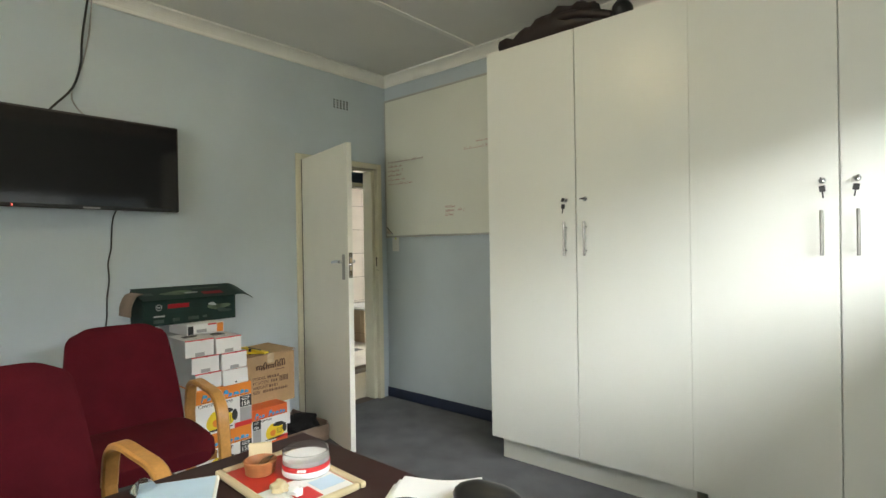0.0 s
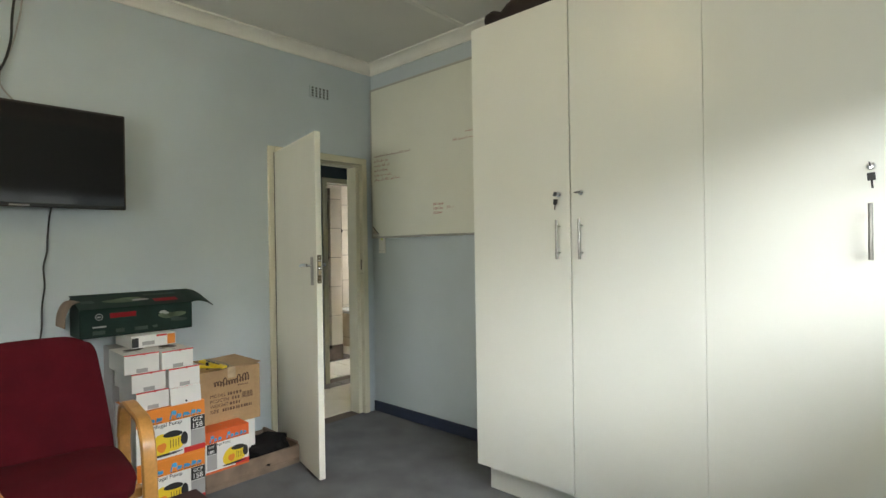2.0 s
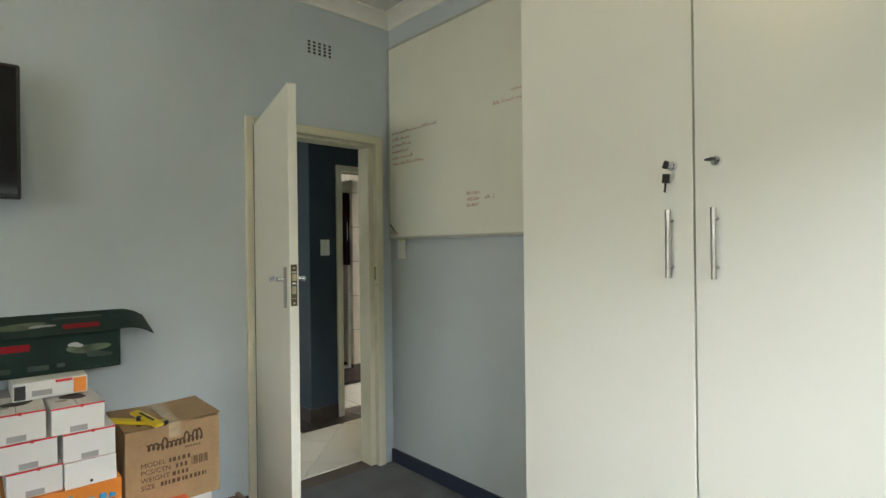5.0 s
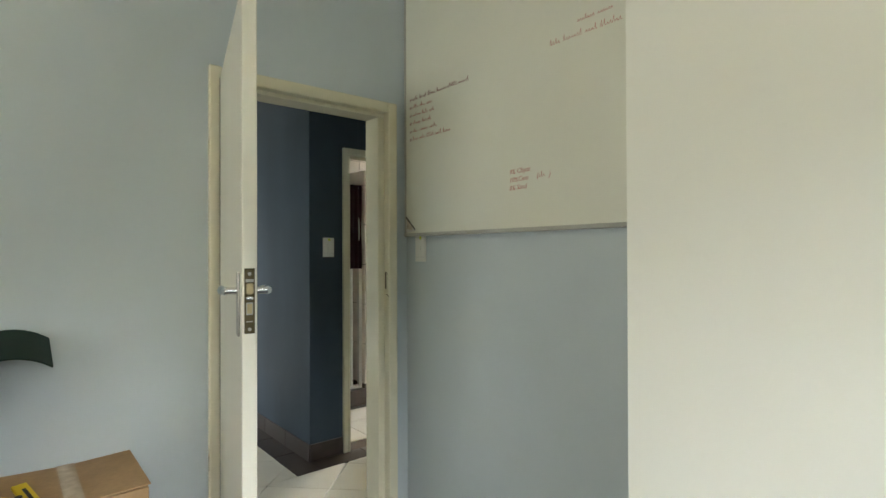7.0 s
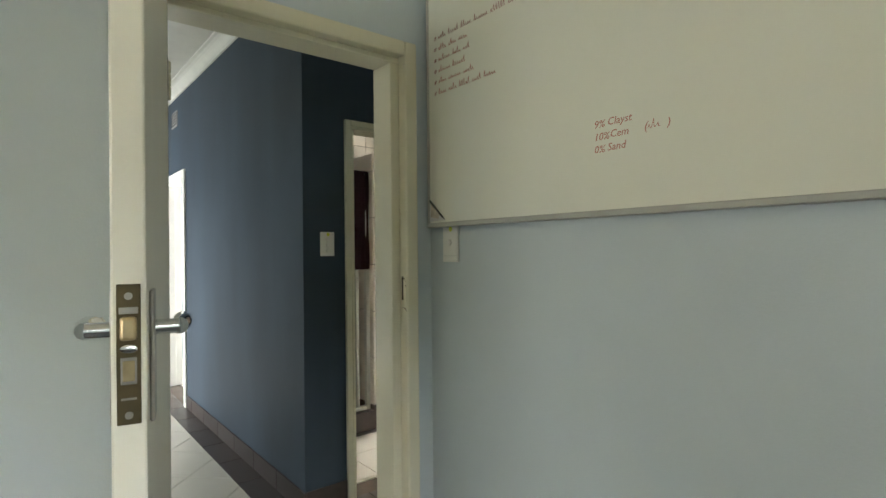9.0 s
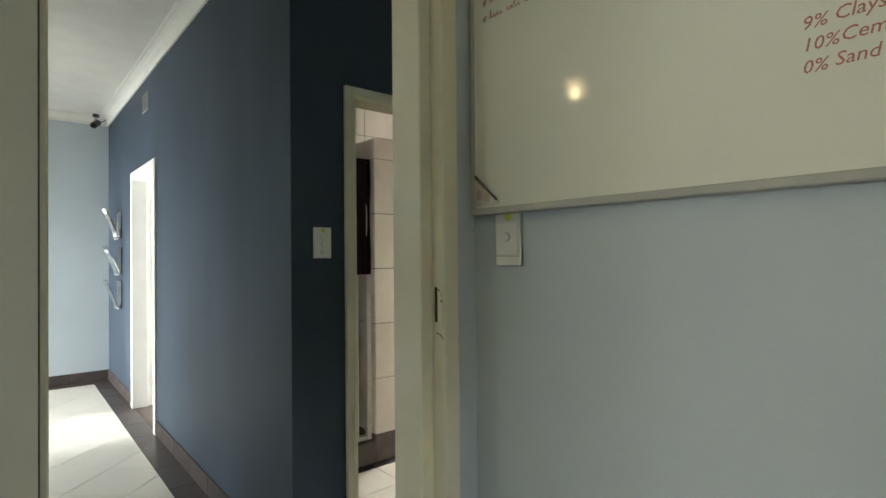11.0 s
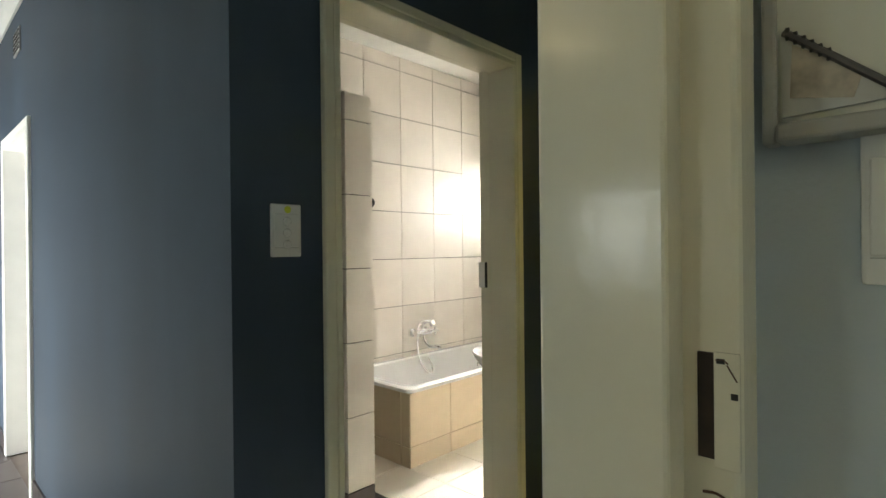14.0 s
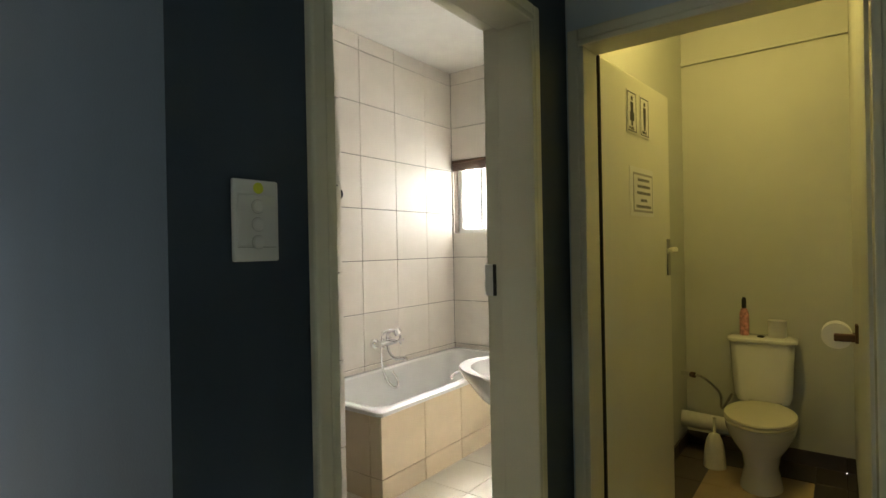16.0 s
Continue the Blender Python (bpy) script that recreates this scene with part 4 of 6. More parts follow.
def pump_box(label, x0, x1, y0, y1, z0, z1, number, band, rz=0.0):
    """A printed pump carton: coloured band, picture of a yellow pump and a black number plate."""
    ob, dx, dy, h = carton("pump_box", label, x0, x1, y0, y1, z0, z1, M_WHITE, rz, "printed pump boxes")
    f = dx + 0.0006
    s = h / 0.27
    part("band_print", boxes((dx, f, -dy, dy, h - 0.075 * s, h)), band, ob, "coloured top band")
    part("top_print", boxes((-dx, dx, -dy, dy, h, h + 0.0008)), band, ob)
    part("band_print", boxes((dx, f, -dy, dy, 0, 0.012)), band, ob)
    # slanted blue blocks where the maker's name stands
    for a, tall, wide in ((-0.80, 1.5, 1.3), (-0.60, 0.75, 0.8), (-0.43, 0.8, 1.2), (-0.05, 1.5, 1.3), (0.15, 0.8, 1.0), (0.34, 0.8, 1.5), (0.58, 0.95, 1.0), (0.76, 0.75, 0.9)):
        yy, zz, hh, ww = dy * a, h - 0.064 * s, 0.027 * tall * s, 0.0095 * s * wide * dy / 0.167
        part("name_mark", tube([(f, yy, zz), (f, yy + hh * 0.28, zz + hh)], 0.0040 * s, 8), M_BLUEP, ob, "blue lettering mark", True)
        part("name_mark", blob((f, yy + ww + hh * 0.2, zz + hh * (0.72 if tall > 1 else 0.5)), ww, hh * (0.30 if tall > 1 else 0.45), 0, int(a * 100), 0.2), M_BLUEP, ob, "blue lettering mark")
        part("name_shadow", boxes((dx, f + 0.0002, yy - 0.002, yy + ww * 2.1, zz - 0.006 * s, zz - 0.0035 * s)), M_BLACKP, ob)
    text_part("title", "Centrifugal Pump", 0.029 * s * dy / 0.167, on_front(f + 0.0006, -dy * 0.92, h - 0.096 * s), M_BLACKP, ob)
    py = dy * 0.78 if band is M_ORANGE else -dy * 0.72
    part("number_plate", boxes((dx, f, py - dy * 0.22, py + dy * 0.22, h - 0.145 * s, h - 0.077 * s)), M_BLACKP, ob)
    text_part("number", "GCP", 0.026 * s * dy / 0.167, on_front(f + 0.0006, py - dy * 0.16, h - 0.103 * s), M_PAPER, ob)
    text_part("number", number, 0.038 * s * dy / 0.167, on_front(f + 0.0006, py - dy * 0.19, h - 0.138 * s), M_PAPER, ob)
    part("grey_panel", boxes((dx, f, py - dy * 0.22, py + dy * 0.22, 0.02, h - 0.148 * s)), M_GREYC, ob)
    qy = -dy * 0.08 if band is M_ORANGE else dy * 0.38
    part("pump_picture", blob((f, qy - dy * 0.24, 0.080 * s), 0.050 * s, 0.062 * s, 0, 3, 0.16), M_YELLOW, ob, "yellow pump picture")
    part("pump_picture", blob((f + 0.0002, qy + dy * 0.10, 0.078 * s), 0.062 * s, 0.036 * s, 0, 6, 0.12), M_YELLOW, ob)
    part("pump_shade", blob((f + 0.0008, qy - dy * 0.22, 0.070 * s), 0.020 * s, 0.026 * s, 0, 8, 0.2), M_ORANGE, ob, "shaded pump inlet")
    part("pump_shade", blob((f + 0.0008, qy - dy * 0.10, 0.030 * s), 0.085 * s, 0.006 * s, 0, 2, 0.2), M_BLACKP, ob)
    part("motor_picture", blob((f + 0.001, qy + dy * 0.10, 0.128 * s), 0.046 * s, 0.017 * s, 0, 11, 0.12), M_BLACKP, ob)
    part("fan_picture", blob((f + 0.001, qy + dy * 0.44, 0.092 * s), 0.017 * s, 0.036 * s, 0, 13, 0.1), M_BLACKP, ob)
    for k in range(4):
        part("rib_picture", boxes((f, f + 0.0012, qy + dy * (0.02 + 0.08 * k), qy + dy * (0.04 + 0.08 * k), 0.058 * s, 0.100 * s)), M_BROWNP, ob)
    part("red_print", boxes((dx, f + 0.0006, dy * 0.35, dy, 0.012, 0.04 * s)), M_REDP, ob)
    return ob


pump_box("orange and white printed pump box under the stack", -3.25, -2.92, 1.540, 1.873, 0.0, 0.270, "158", M_ORANGE)
pump_box("orange and white printed pump box with a yellow pump picture", -3.25, -2.92, 1.538, 1.876, 0.272, 0.543, "158", M_ORANGE)
pump_box("red and white printed pump box on the wooden crate", -3.14, -2.945, 1.888, 2.138, 0.115, 0.345, "180", M_REDOR)
# grey instead of white: the shadow behind the stack is in the colour
blk = thing("packed_box", "plain boxes behind the stack, shadow put into their grey colour", "box")
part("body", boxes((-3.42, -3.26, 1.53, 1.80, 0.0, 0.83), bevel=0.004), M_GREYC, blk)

# wooden crate with a dark bag
cr = thing("wooden_crate", "low worn brown wooden crate on the carpet", "crate")
for d in ((-3.42, -2.965, 1.895, 2.495, 0.0, 0.03), (-2.985, -2.965, 1.895, 2.495, 0.031, 0.112), (-3.42, -2.986, 2.475, 2.495, 0.031, 0.125), (-3.42, -3.40, 1.895, 2.474, 0.031, 0.112), (-3.40, -2.986, 1.895, 1.915, 0.031, 0.112), (-3.20, -3.10, 1.916, 2.474, 0.085, 0.112)):
    part("board", boxes(d, bevel=0.004), M_BROWNC, cr)


def lumpy(at, size, seed, sub=4, rough=0.25):
    bm = bmesh.new()
    bmesh.ops.create_icosphere(bm, subdivisions=sub, radius=1)
    for v in bm.verts:
        n = noise.noise(v.co * 1.7 + Vector((seed, 0, 0))) * rough + noise.noise(v.co * 4 + Vector((0, seed, 0))) * rough * 0.35
        p = v.co * (1 + n)
        p.z = max(p.z, -0.72)
        v.co = Vector((at[0] + p.x * size[0], at[1] + p.y * size[1], at[2] + (p.z + 0.72) * size[2]))
    return bm


solid("cloth_bag", lumpy((-3.14, 2.31, 0.031), (0.17, 0.17, 0.085), 3, rough=0.4), M_CLOTH, "black crumpled cloth bag in the crate", "bag", True)
ob, dx, dy, h = carton("carton", "plain white carton under the brown one", -3.41, -3.085, 1.93, 2.25, 0.113, 0.318, M_WHITE)

# large brown carton
wc, dx, dy, h = carton("cardboard_box", "large brown cardboard carton with dark printing", -3.42, -3.075, 1.917, 2.282, 0.319, 0.652, M_KRAFT)
part("flap", boxes((-dx, dx + 0.006, 0.003, dy + 0.004, 0.0, 0.004), bevel=0.001), M_KRAFT, wc).matrix_basis = pose(0, 0, h + 0.001, 2.5, 0, 0)
part("flap", boxes((-dx, dx + 0.004, -dy - 0.006, -0.002, 0.0, 0.004), bevel=0.001), M_KRAFT, wc).matrix_basis = pose(0, 0, h + 0.001, -2.5, 0, 0)
part("tape", boxes((-dx, dx + 0.001, -0.024, 0.024, h + 0.0075, h + 0.0082)), M_TAPE, wc, "strip of shiny packing tape")
part("tape", boxes((dx + 0.0064, dx + 0.007, -0.024, 0.024, h - 0.055, h + 0.0082)), M_TAPE, wc)
pts = []
for k in range(121):
    u = k / 120
    tall = 0.020 if 0.27 < u < 0.34 or 0.68 < u < 0.75 or 0.80 < u < 0.98 else 0.0
    pts.append((dx + 0.001, -0.105 + 0.215 * u + 0.006 * math.sin(u * 80), h - 0.088 + (0.012 + tall * 0.6) * math.cos(u * 80) + 0.012 * u + tall * 0.5 + (0.008 if u < 0.2 else 0)))
part("script_mark", tube(pts, 0.0036, 6), M_BROWNP, wc, "dark brown script mark", True)
for k in range(6):
    part("print_bar", boxes((dx, dx + 0.0007, 0.04 + k * 0.011, 0.047 + k * 0.011, h - 0.112, h - 0.105)), M_BROWNP, wc)
for word, z in (("MODEL", 0.176), ("PCS/CTN", 0.146), ("WEIGHT", 0.116), ("SIZE", 0.086)):
    text_part("printed_word", word, 0.028, on_front(dx + 0.0006, -0.128, z), M_BROWNP, wc, 0.0008)
for y0, y1, z in ((-0.022, 0.065, 0.184), (0.004, 0.050, 0.154), (-0.010, 0.055, 0.124), (-0.055, 0.125, 0.094)):
    rnd = random.Random(int(z * 1000))
    y = y0
    while y < y1:
        w = rnd.uniform(0.007, 0.013)
        part("print_bar", boxes((dx, dx + 0.0007, y, min(y + w, y1), z - 0.008, z + 0.009)), M_BROWNP, wc)
        y += w + rnd.uniform(0.004, 0.009)
bm = bmesh.new()
for k in range(9):
    box(bm, dx, dx + 0.0007, 0.066 + k * 0.0075, 0.066 + k * 0.0075 + (0.005 if k % 3 else 0.003), 0.142, 0.178)
part("barcode", bm, M_BROWNP, wc)
cl = thing("yellow_clamp", "yellow and black folding tool on the brown carton", "tool", (-3.13, 1.965, 0.660), 0)
for m, d in ((pose(0, 0.0, 0.010, 0, 0, 40), (-0.13, 0.13, -0.020, 0.020, 0, 0.014)), (pose(0.035, 0.035, 0.025, 3, 4, 12), (-0.11, 0.11, -0.018, 0.018, 0, 0.012))):
    part("blade", boxes(d, bevel=0.003), M_YELLOW, cl).matrix_basis = m
part("pivot", rod(((0.02, 0.01, 0.002), (0.02, 0.01, 0.042)), r=0.009), M_BLACK, cl)
part("grip", boxes((0.07, 0.14, -0.017, 0.017, 0, 0.016), bevel=0.004), M_BLACK, cl).matrix_basis = pose(0, 0.0, 0.008, 0, 0, 40)
part("blade", boxes((-0.06, 0.06, -0.004, 0.004, 0, 0.003)), M_BLACK, cl).matrix_basis = pose(0.035, 0.035, 0.0385, 3, 4, 12)

# things on top of the cupboards
bag = thing("leather_roll", "dark brown leather roll lying on the cupboard", "bag", (0, 0, 0))
secs = []
for k in range(15):
    f = k / 14
    x = -1.82 + 0.62 * f
    r = 0.046 + 0.05 * max(0, math.sin((f - 0.15) * 2.6)) + 0.006 * math.sin(f * 31)
    secs.append([(x, 3.03 + 0.05 * f + r * 0.9 * math.cos(2 * math.pi * j / 16), 2.566 + r * 0.95 + r * math.sin(2 * math.pi * j / 16) * (1 + 0.08 * math.sin(j * 2.3 + k))) for j in range(16)])
part("body", loft(secs), M_LEATH, bag, "", True)
part("strap", tube(curve_points([(-1.42, 3.0, 2.672), (-1.28, 2.985, 2.655), (-1.15, 2.985, 2.615), (-1.08, 3.0, 2.590)], 20), 0.024), M_LEATH, bag, "", True)
solid("shoe", lumpy((-1.03, 3.03, 2.563), (0.055, 0.07, 0.062), 8, 3, 0.12), M_BLACK, "small dark rounded object on the cupboard", "object", True)

# ---- desk things ----
tr = thing("serving_tray", "cream-edged tray with a red printed surface on the desk", "tray", (-1.100, 0.978, 0.751), -3)
bm = bmesh.new()
box(bm, -0.165, 0.165, -0.105, 0.105, 0.0, 0.008, bevel=0.003)
part("base", bm, M_TRAYR, tr)
for d in ((-0.175, 0.175, 0.098, 0.116, 0.0, 0.016), (-0.175, 0.175, -0.116, -0.098, 0.0, 0.016), (-0.175, -0.157, -0.0975, 0.0975, 0.0, 0.016), (0.157, 0.175, -0.0975, 0.0975, 0.0, 0.016)):
    part("rim", boxes(d, bevel=0.006), M_TRAYC, tr)
part("picture", boxes((0.02, 0.155, -0.095, 0.095, 0.008, 0.0086)), M_PAPER, tr, "pale printed picture")
part("picture_patch", boxes((0.06, 0.12, 0.02, 0.09, 0.0086, 0.0092)), M_BLUEPAPER, tr)
part("picture_patch", boxes((0.075, 0.145, -0.045, 0.01, 0.0086, 0.0092)), M_REDP, tr)
solid("wooden_pot", lathe([(0.034, 0), (0.037, 0.002), (0.040, 0.024), (0.042, 0.034), (0.037, 0.036), (0.034, 0.030), (0.031, 0.012), (0.002, 0.010)], (-1.188, 0.950, 0.7605)), M_CORK, "small turned wooden pot with clips", "pot", True)
for k in range(3):
    solid("paper_clip", tube(curve_points([(-1.196 + 0.008 * k, 0.945, 0.774), (-1.186 + 0.008 * k, 0.958, 0.794), (-1.171, 0.972 + 0.004 * k, 0.802), (-1.163, 0.962, 0.797), (-1.176, 0.950, 0.780)], 16), 0.0012, 6), M_BRASS, "wire paper clip in the pot", "paper clip", True, "clips in the pot")
tub = thing("clip_tub", "round clear plastic tub with a red and white band", "tub", (-1.105, 1.035, 0.7602))
part("cup", lathe([(0.060, 0), (0.0615, 0.002), (0.0615, 0.058), (0.0598, 0.058), (0.0598, 0.004), (0.002, 0.003)]), M_ACRYL, tub, "clear plastic cup", True)
part("white_band", lathe([(0.0617, 0.002), (0.062, 0.0025), (0.062, 0.016), (0.0617, 0.0165)]), M_PAPER, tub, "", True)
part("red_band", lathe([(0.062, 0.0168), (0.0622, 0.0172), (0.0622, 0.029), (0.062, 0.0294)]), M_REDP, tub, "", True)
part("contents", lathe([(0.0585, 0.0045), (0.059, 0.040), (0.02, 0.043), (0.002, 0.042)]), M_PAPER, tub, "", True)
for a in (-52, -45, -38):
    part("logo_ring", rod(((0.0620 * math.cos(radians(a)), 0.0620 * math.sin(radians(a)), 0.023), (0.0630 * math.cos(radians(a)), 0.0630 * math.sin(radians(a)), 0.023)), r=0.004), M_PAPER, tub)
cards = thing("cream_card", "folded cream card standing on the tray", "card", (-1.250, 0.985, 0.7605), 55)
part("face", boxes((-0.03, 0.03, -0.001, 0.001, 0.0, 0.052)), M_TRAYC, cards).matrix_basis = pose(0, 0, 0, -18, 0, 0)
part("face", boxes((-0.03, 0.03, -0.001, 0.001, 0.0, 0.052)), M_TRAYC, cards).matrix_basis = pose(0, 0.03, 0, 18, 0, 0)
solid("seashell", lumpy((-1.055, 0.925, 0.7602), (0.026, 0.02, 0.014), 5, 3, 0.4), M_TRAYC, "small cream and brown shell on the tray", "shell", True)
solid("seashell", lumpy((-1.01, 0.94, 0.7602), (0.022, 0.016, 0.011), 6, 3, 0.4), M_PAPER, "small pale shell on the tray", "shell", True)
fd = thing("document_folder", "pale blue spiral-edged folder on the desk", "folder", (-1.20, 0.735, 0.751), -30)
part("cover", boxes((-0.13, 0.13, -0.09, 0.09, 0.0, 0.006), bevel=0.001), M_BLUEPAPER, fd)
part("binding", boxes((-0.13, 0.13, 0.084, 0.092, 0.0, 0.010), bevel=0.002), M_PAPER, fd)
pp = thing("paper_stack", "curled white papers on the desk", "paper", (-0.74, 1.10, 0.7505), 30)
for k in range(3):
    secs = []
    for i in range(13):
        f = i / 12
        z = 0.002 + 0.004 * k + 0.012 * f ** 3 + 0.003 * math.sin(f * 5 + k)
        secs.append([(-0.10 + 0.20 * f + 0.01 * k, -0.12 + 0.012 * k, z), (-0.10 + 0.20 * f + 0.01 * k, 0.10 + 0.012 * k, z), (-0.10 + 0.20 * f + 0.01 * k, 0.10 + 0.012 * k, z + 0.0012), (-0.10 + 0.20 * f + 0.01 * k, -0.12 + 0.012 * k, z + 0.0012)])
    part("sheet", loft(secs), M_PAPER, pp, "", True)
solid("desk_cable", tube(curve_points([(-0.80, 1.02, 0.772), (-0.76, 1.06, 0.780), (-0.70, 1.07, 0.783), (-0.66, 1.04, 0.780), (-0.63, 0.98, 0.757)], 24), 0.004), M_BLACK, "thin dark cable lying over the papers", "cable", True)
solid("glass_ornament", lathe([(0.028, 0), (0.032, 0.004), (0.02, 0.02), (0.008, 0.03), (0.003, 0.032)], (-1.34, 0.72, 0.7505)), M_GLASS, "small clear glass ornament on the desk", "ornament", True)
solid("black_case", lumpy((-0.60, 1.165, 0.7502), (0.10, 0.05, 0.042), 12, 3, 0.08), M_BLACK, "rounded black case on the desk edge", "case", True)

# ---- lamps ----
for nm, at, drop, lab in (("ceiling_lamp", (-1.45, 1.25), 0.0, "round ceiling lamp with a warm glowing diffuser"), ("ceiling_lamp", (-5.04, 0.8), 0.125, "round hall ceiling lamp with a warm glowing diffuser")):
    cl = thing(nm, lab, "ceiling lamp", (*at, TOP - drop), 0)
    if drop:
        part("stem", rod(((0, 0, -0.001), (0, 0, drop)), r=0.012), M_PLAST, cl, "", True)
    part("base", lathe([(0.09, -0.02), (0.10, -0.015), (0.10, 0)]), M_PLAST, cl, "", True)
    part("diffuser", lathe([(0.02, -0.075), (0.06, -0.062), (0.085, -0.035), (0.09, -0.0205)]), M_LAMPGLOW, cl, "warm glowing diffuser", True)

# ---- office window ----
wn = thing("window_office", "bright unseen steel-framed window added around the south fill lamp", "window")
wn["kind"] = "structure"
for d in ((X_E + 0.04, X_E + 0.08, WY0, WY1, WZ0, WZ0 + 0.03), (X_E + 0.04, X_E + 0.08, WY0, WY1, WZ1 - 0.03, WZ1), (X_E + 0.04, X_E + 0.08, WY0, WY0 + 0.03, WZ0 + 0.031, WZ1 - 0.031), (X_E + 0.04, X_E + 0.08, WY1 - 0.03, WY1, WZ0 + 0.031, WZ1 - 0.031), (X_E + 0.045, X_E + 0.075, 1.73, 1.76, WZ0 + 0.031, WZ1 - 0.031)):
    part("window_frame", boxes(d), M_PLAST, wn)
part("window_sill", boxes((X_E - 0.02, X_E + 0.039, WY0 - 0.04, WY1 + 0.04, WZ0 - 0.03, WZ0 - 0.002), bevel=0.004), M_CORN, wn)

# unseen window, added to hold the south fill lamp
ws = thing("window_south_added", "unseen steel-framed window added around the south fill lamp", "window")
ws["kind"] = "structure"
for d in ((-1.4, 0.3, Y_S - 0.08, Y_S - 0.04, 1.0, 1.04), (-1.4, 0.3, Y_S - 0.08, Y_S - 0.04, 2.11, 2.15), (-1.4, -1.36, Y_S - 0.08, Y_S - 0.04, 1.041, 2.109), (0.26, 0.3, Y_S - 0.08, Y_S - 0.04, 1.041, 2.109), (-0.57, -0.53, Y_S - 0.08, Y_S - 0.04, 1.041, 2.109)):
    part("window_frame", boxes(d), M_PLAST, ws)
part("window_sill", boxes((-1.44, 0.34, Y_S - 0.039, Y_S + 0.04, 0.97, 0.998), bevel=0.004), M_CORN, ws)

# ---- hall ----
wh = thing("window_hall", "white steel-framed hall window", "window")
wh["kind"] = "structure"
for d in ((HX0, HX1, -0.25, -0.22, HZ0, HZ0 + 0.03), (HX0, HX1, -0.25, -0.22, HZ1 - 0.03, HZ1), (HX0, HX0 + 0.03, -0.25, -0.22, HZ0 + 0.031, HZ1 - 0.031), (HX1 - 0.03, HX1, -0.25, -0.22, HZ0 + 0.031, HZ1 - 0.031), ((HX0 + HX1) / 2 - 0.012, (HX0 + HX1) / 2 + 0.012, -0.25, -0.22, HZ0 + 0.031, HZ1 - 0.031)):
    part("window_frame", boxes(d), M_PLAST, wh)
part("window_sill", boxes((HX0 - 0.04, HX1 + 0.04, -0.199, -0.16, HZ0 - 0.03, HZ0 - 0.002), bevel=0.004), M_CORN, wh)

for y0, arrow in ((2.645, True), (2.790, False)):
    sg = thing("exit_sign", "green and white emergency exit sign", "sign", group="emergency exit signs")
    x = X_END
    part("plate", boxes((x, x + 0.004, y0, y0 + 0.138, 1.875, 2.010), bevel=0.001), M_SIGN, sg)
    part("border", boxes((x + 0.004, x + 0.0048, y0 + 0.004, y0 + 0.134, 2.001, 2.006), (x + 0.004, x + 0.0048, y0 + 0.004, y0 + 0.134, 1.879, 1.884)), M_PAPER, sg)
    if arrow:
        bm = boxes((x + 0.004, x + 0.0052, y0 + 0.055, y0 + 0.120, 1.926, 1.958))
        cy = y0 + 0.045
        vs = [bm.verts.new((x + 0.0052, *p)) for p in ((cy - 0.032, 1.942), (cy + 0.016, 1.898), (cy + 0.016, 1.986))]
        bm.faces.new(vs)
        part("arrow", bm, M_PAPER, sg)
    else:
        c = (x + 0.005, y0 + 0.07, 1.94)
        part("pictogram", tube([(c[0], c[1] - 0.03, 1.905), (c[0], c[1] - 0.008, 1.925), (c[0], c[1] + 0.01, 1.96), (c[0], c[1] - 0.02, 1.972)], 0.007, 6), M_PAPER, sg)
        part("pictogram", tube([(c[0], c[1] + 0.004, 1.93), (c[0], c[1] + 0.028, 1.915), (c[0], c[1] + 0.045, 1.895)], 0.006, 6), M_PAPER, sg)
        part("pictogram", rod(((c[0] - 0.002, c[1] - 0.004, 1.983), (c[0] + 0.001, c[1] - 0.004, 1.983)), r=0.009), M_PAPER, sg)

sc = thing("security_camera", "small dark bullet camera at the ceiling corner", "camera", (X_END + 0.12, Y_B - 0.13, TOP - 0.09))
part("mount", lathe([(0.03, 0.06), (0.03, 0.09)]), M_BLACK, sc, "", True)
part("bracket", tube(curve_points([(0, 0, 0.07), (0.0, 0.0, 0.03), (0.02, -0.01, 0.0)], 8), 0.009), M_STEEL, sc, "", True)
part("barrel", rod(((-0.03, 0.02, 0.01), (0.07, -0.03, -0.045)), r=0.033, seg=24), M_BLACK, sc, "", True)
part("lens", rod(((0.0705, -0.0303, -0.0453), (0.078, -0.034, -0.049)), r=0.022), M_SCREEN, sc, "", True)
part("lead", tube(curve_points([(-0.03, 0.02, 0.01), (-0.05, 0.08, 0.04), (-0.02, 0.10, 0.07)], 10), 0.005), M_BLACK, sc, "", True)

hv = thing("air_vent", "small dark air vent on the navy wall", "vent")
part("plate", boxes((-7.36, -7.15, Y_B - 0.008, Y_B, 2.52, 2.66), bevel=0.001), M_GREYC, hv)
for k in range(5):
    part("slat", boxes((-7.35, -7.16, Y_B - 0.012, Y_B - 0.0075, 2.535 + k * 0.025, 2.545 + k * 0.025)), M_GAP, hv)

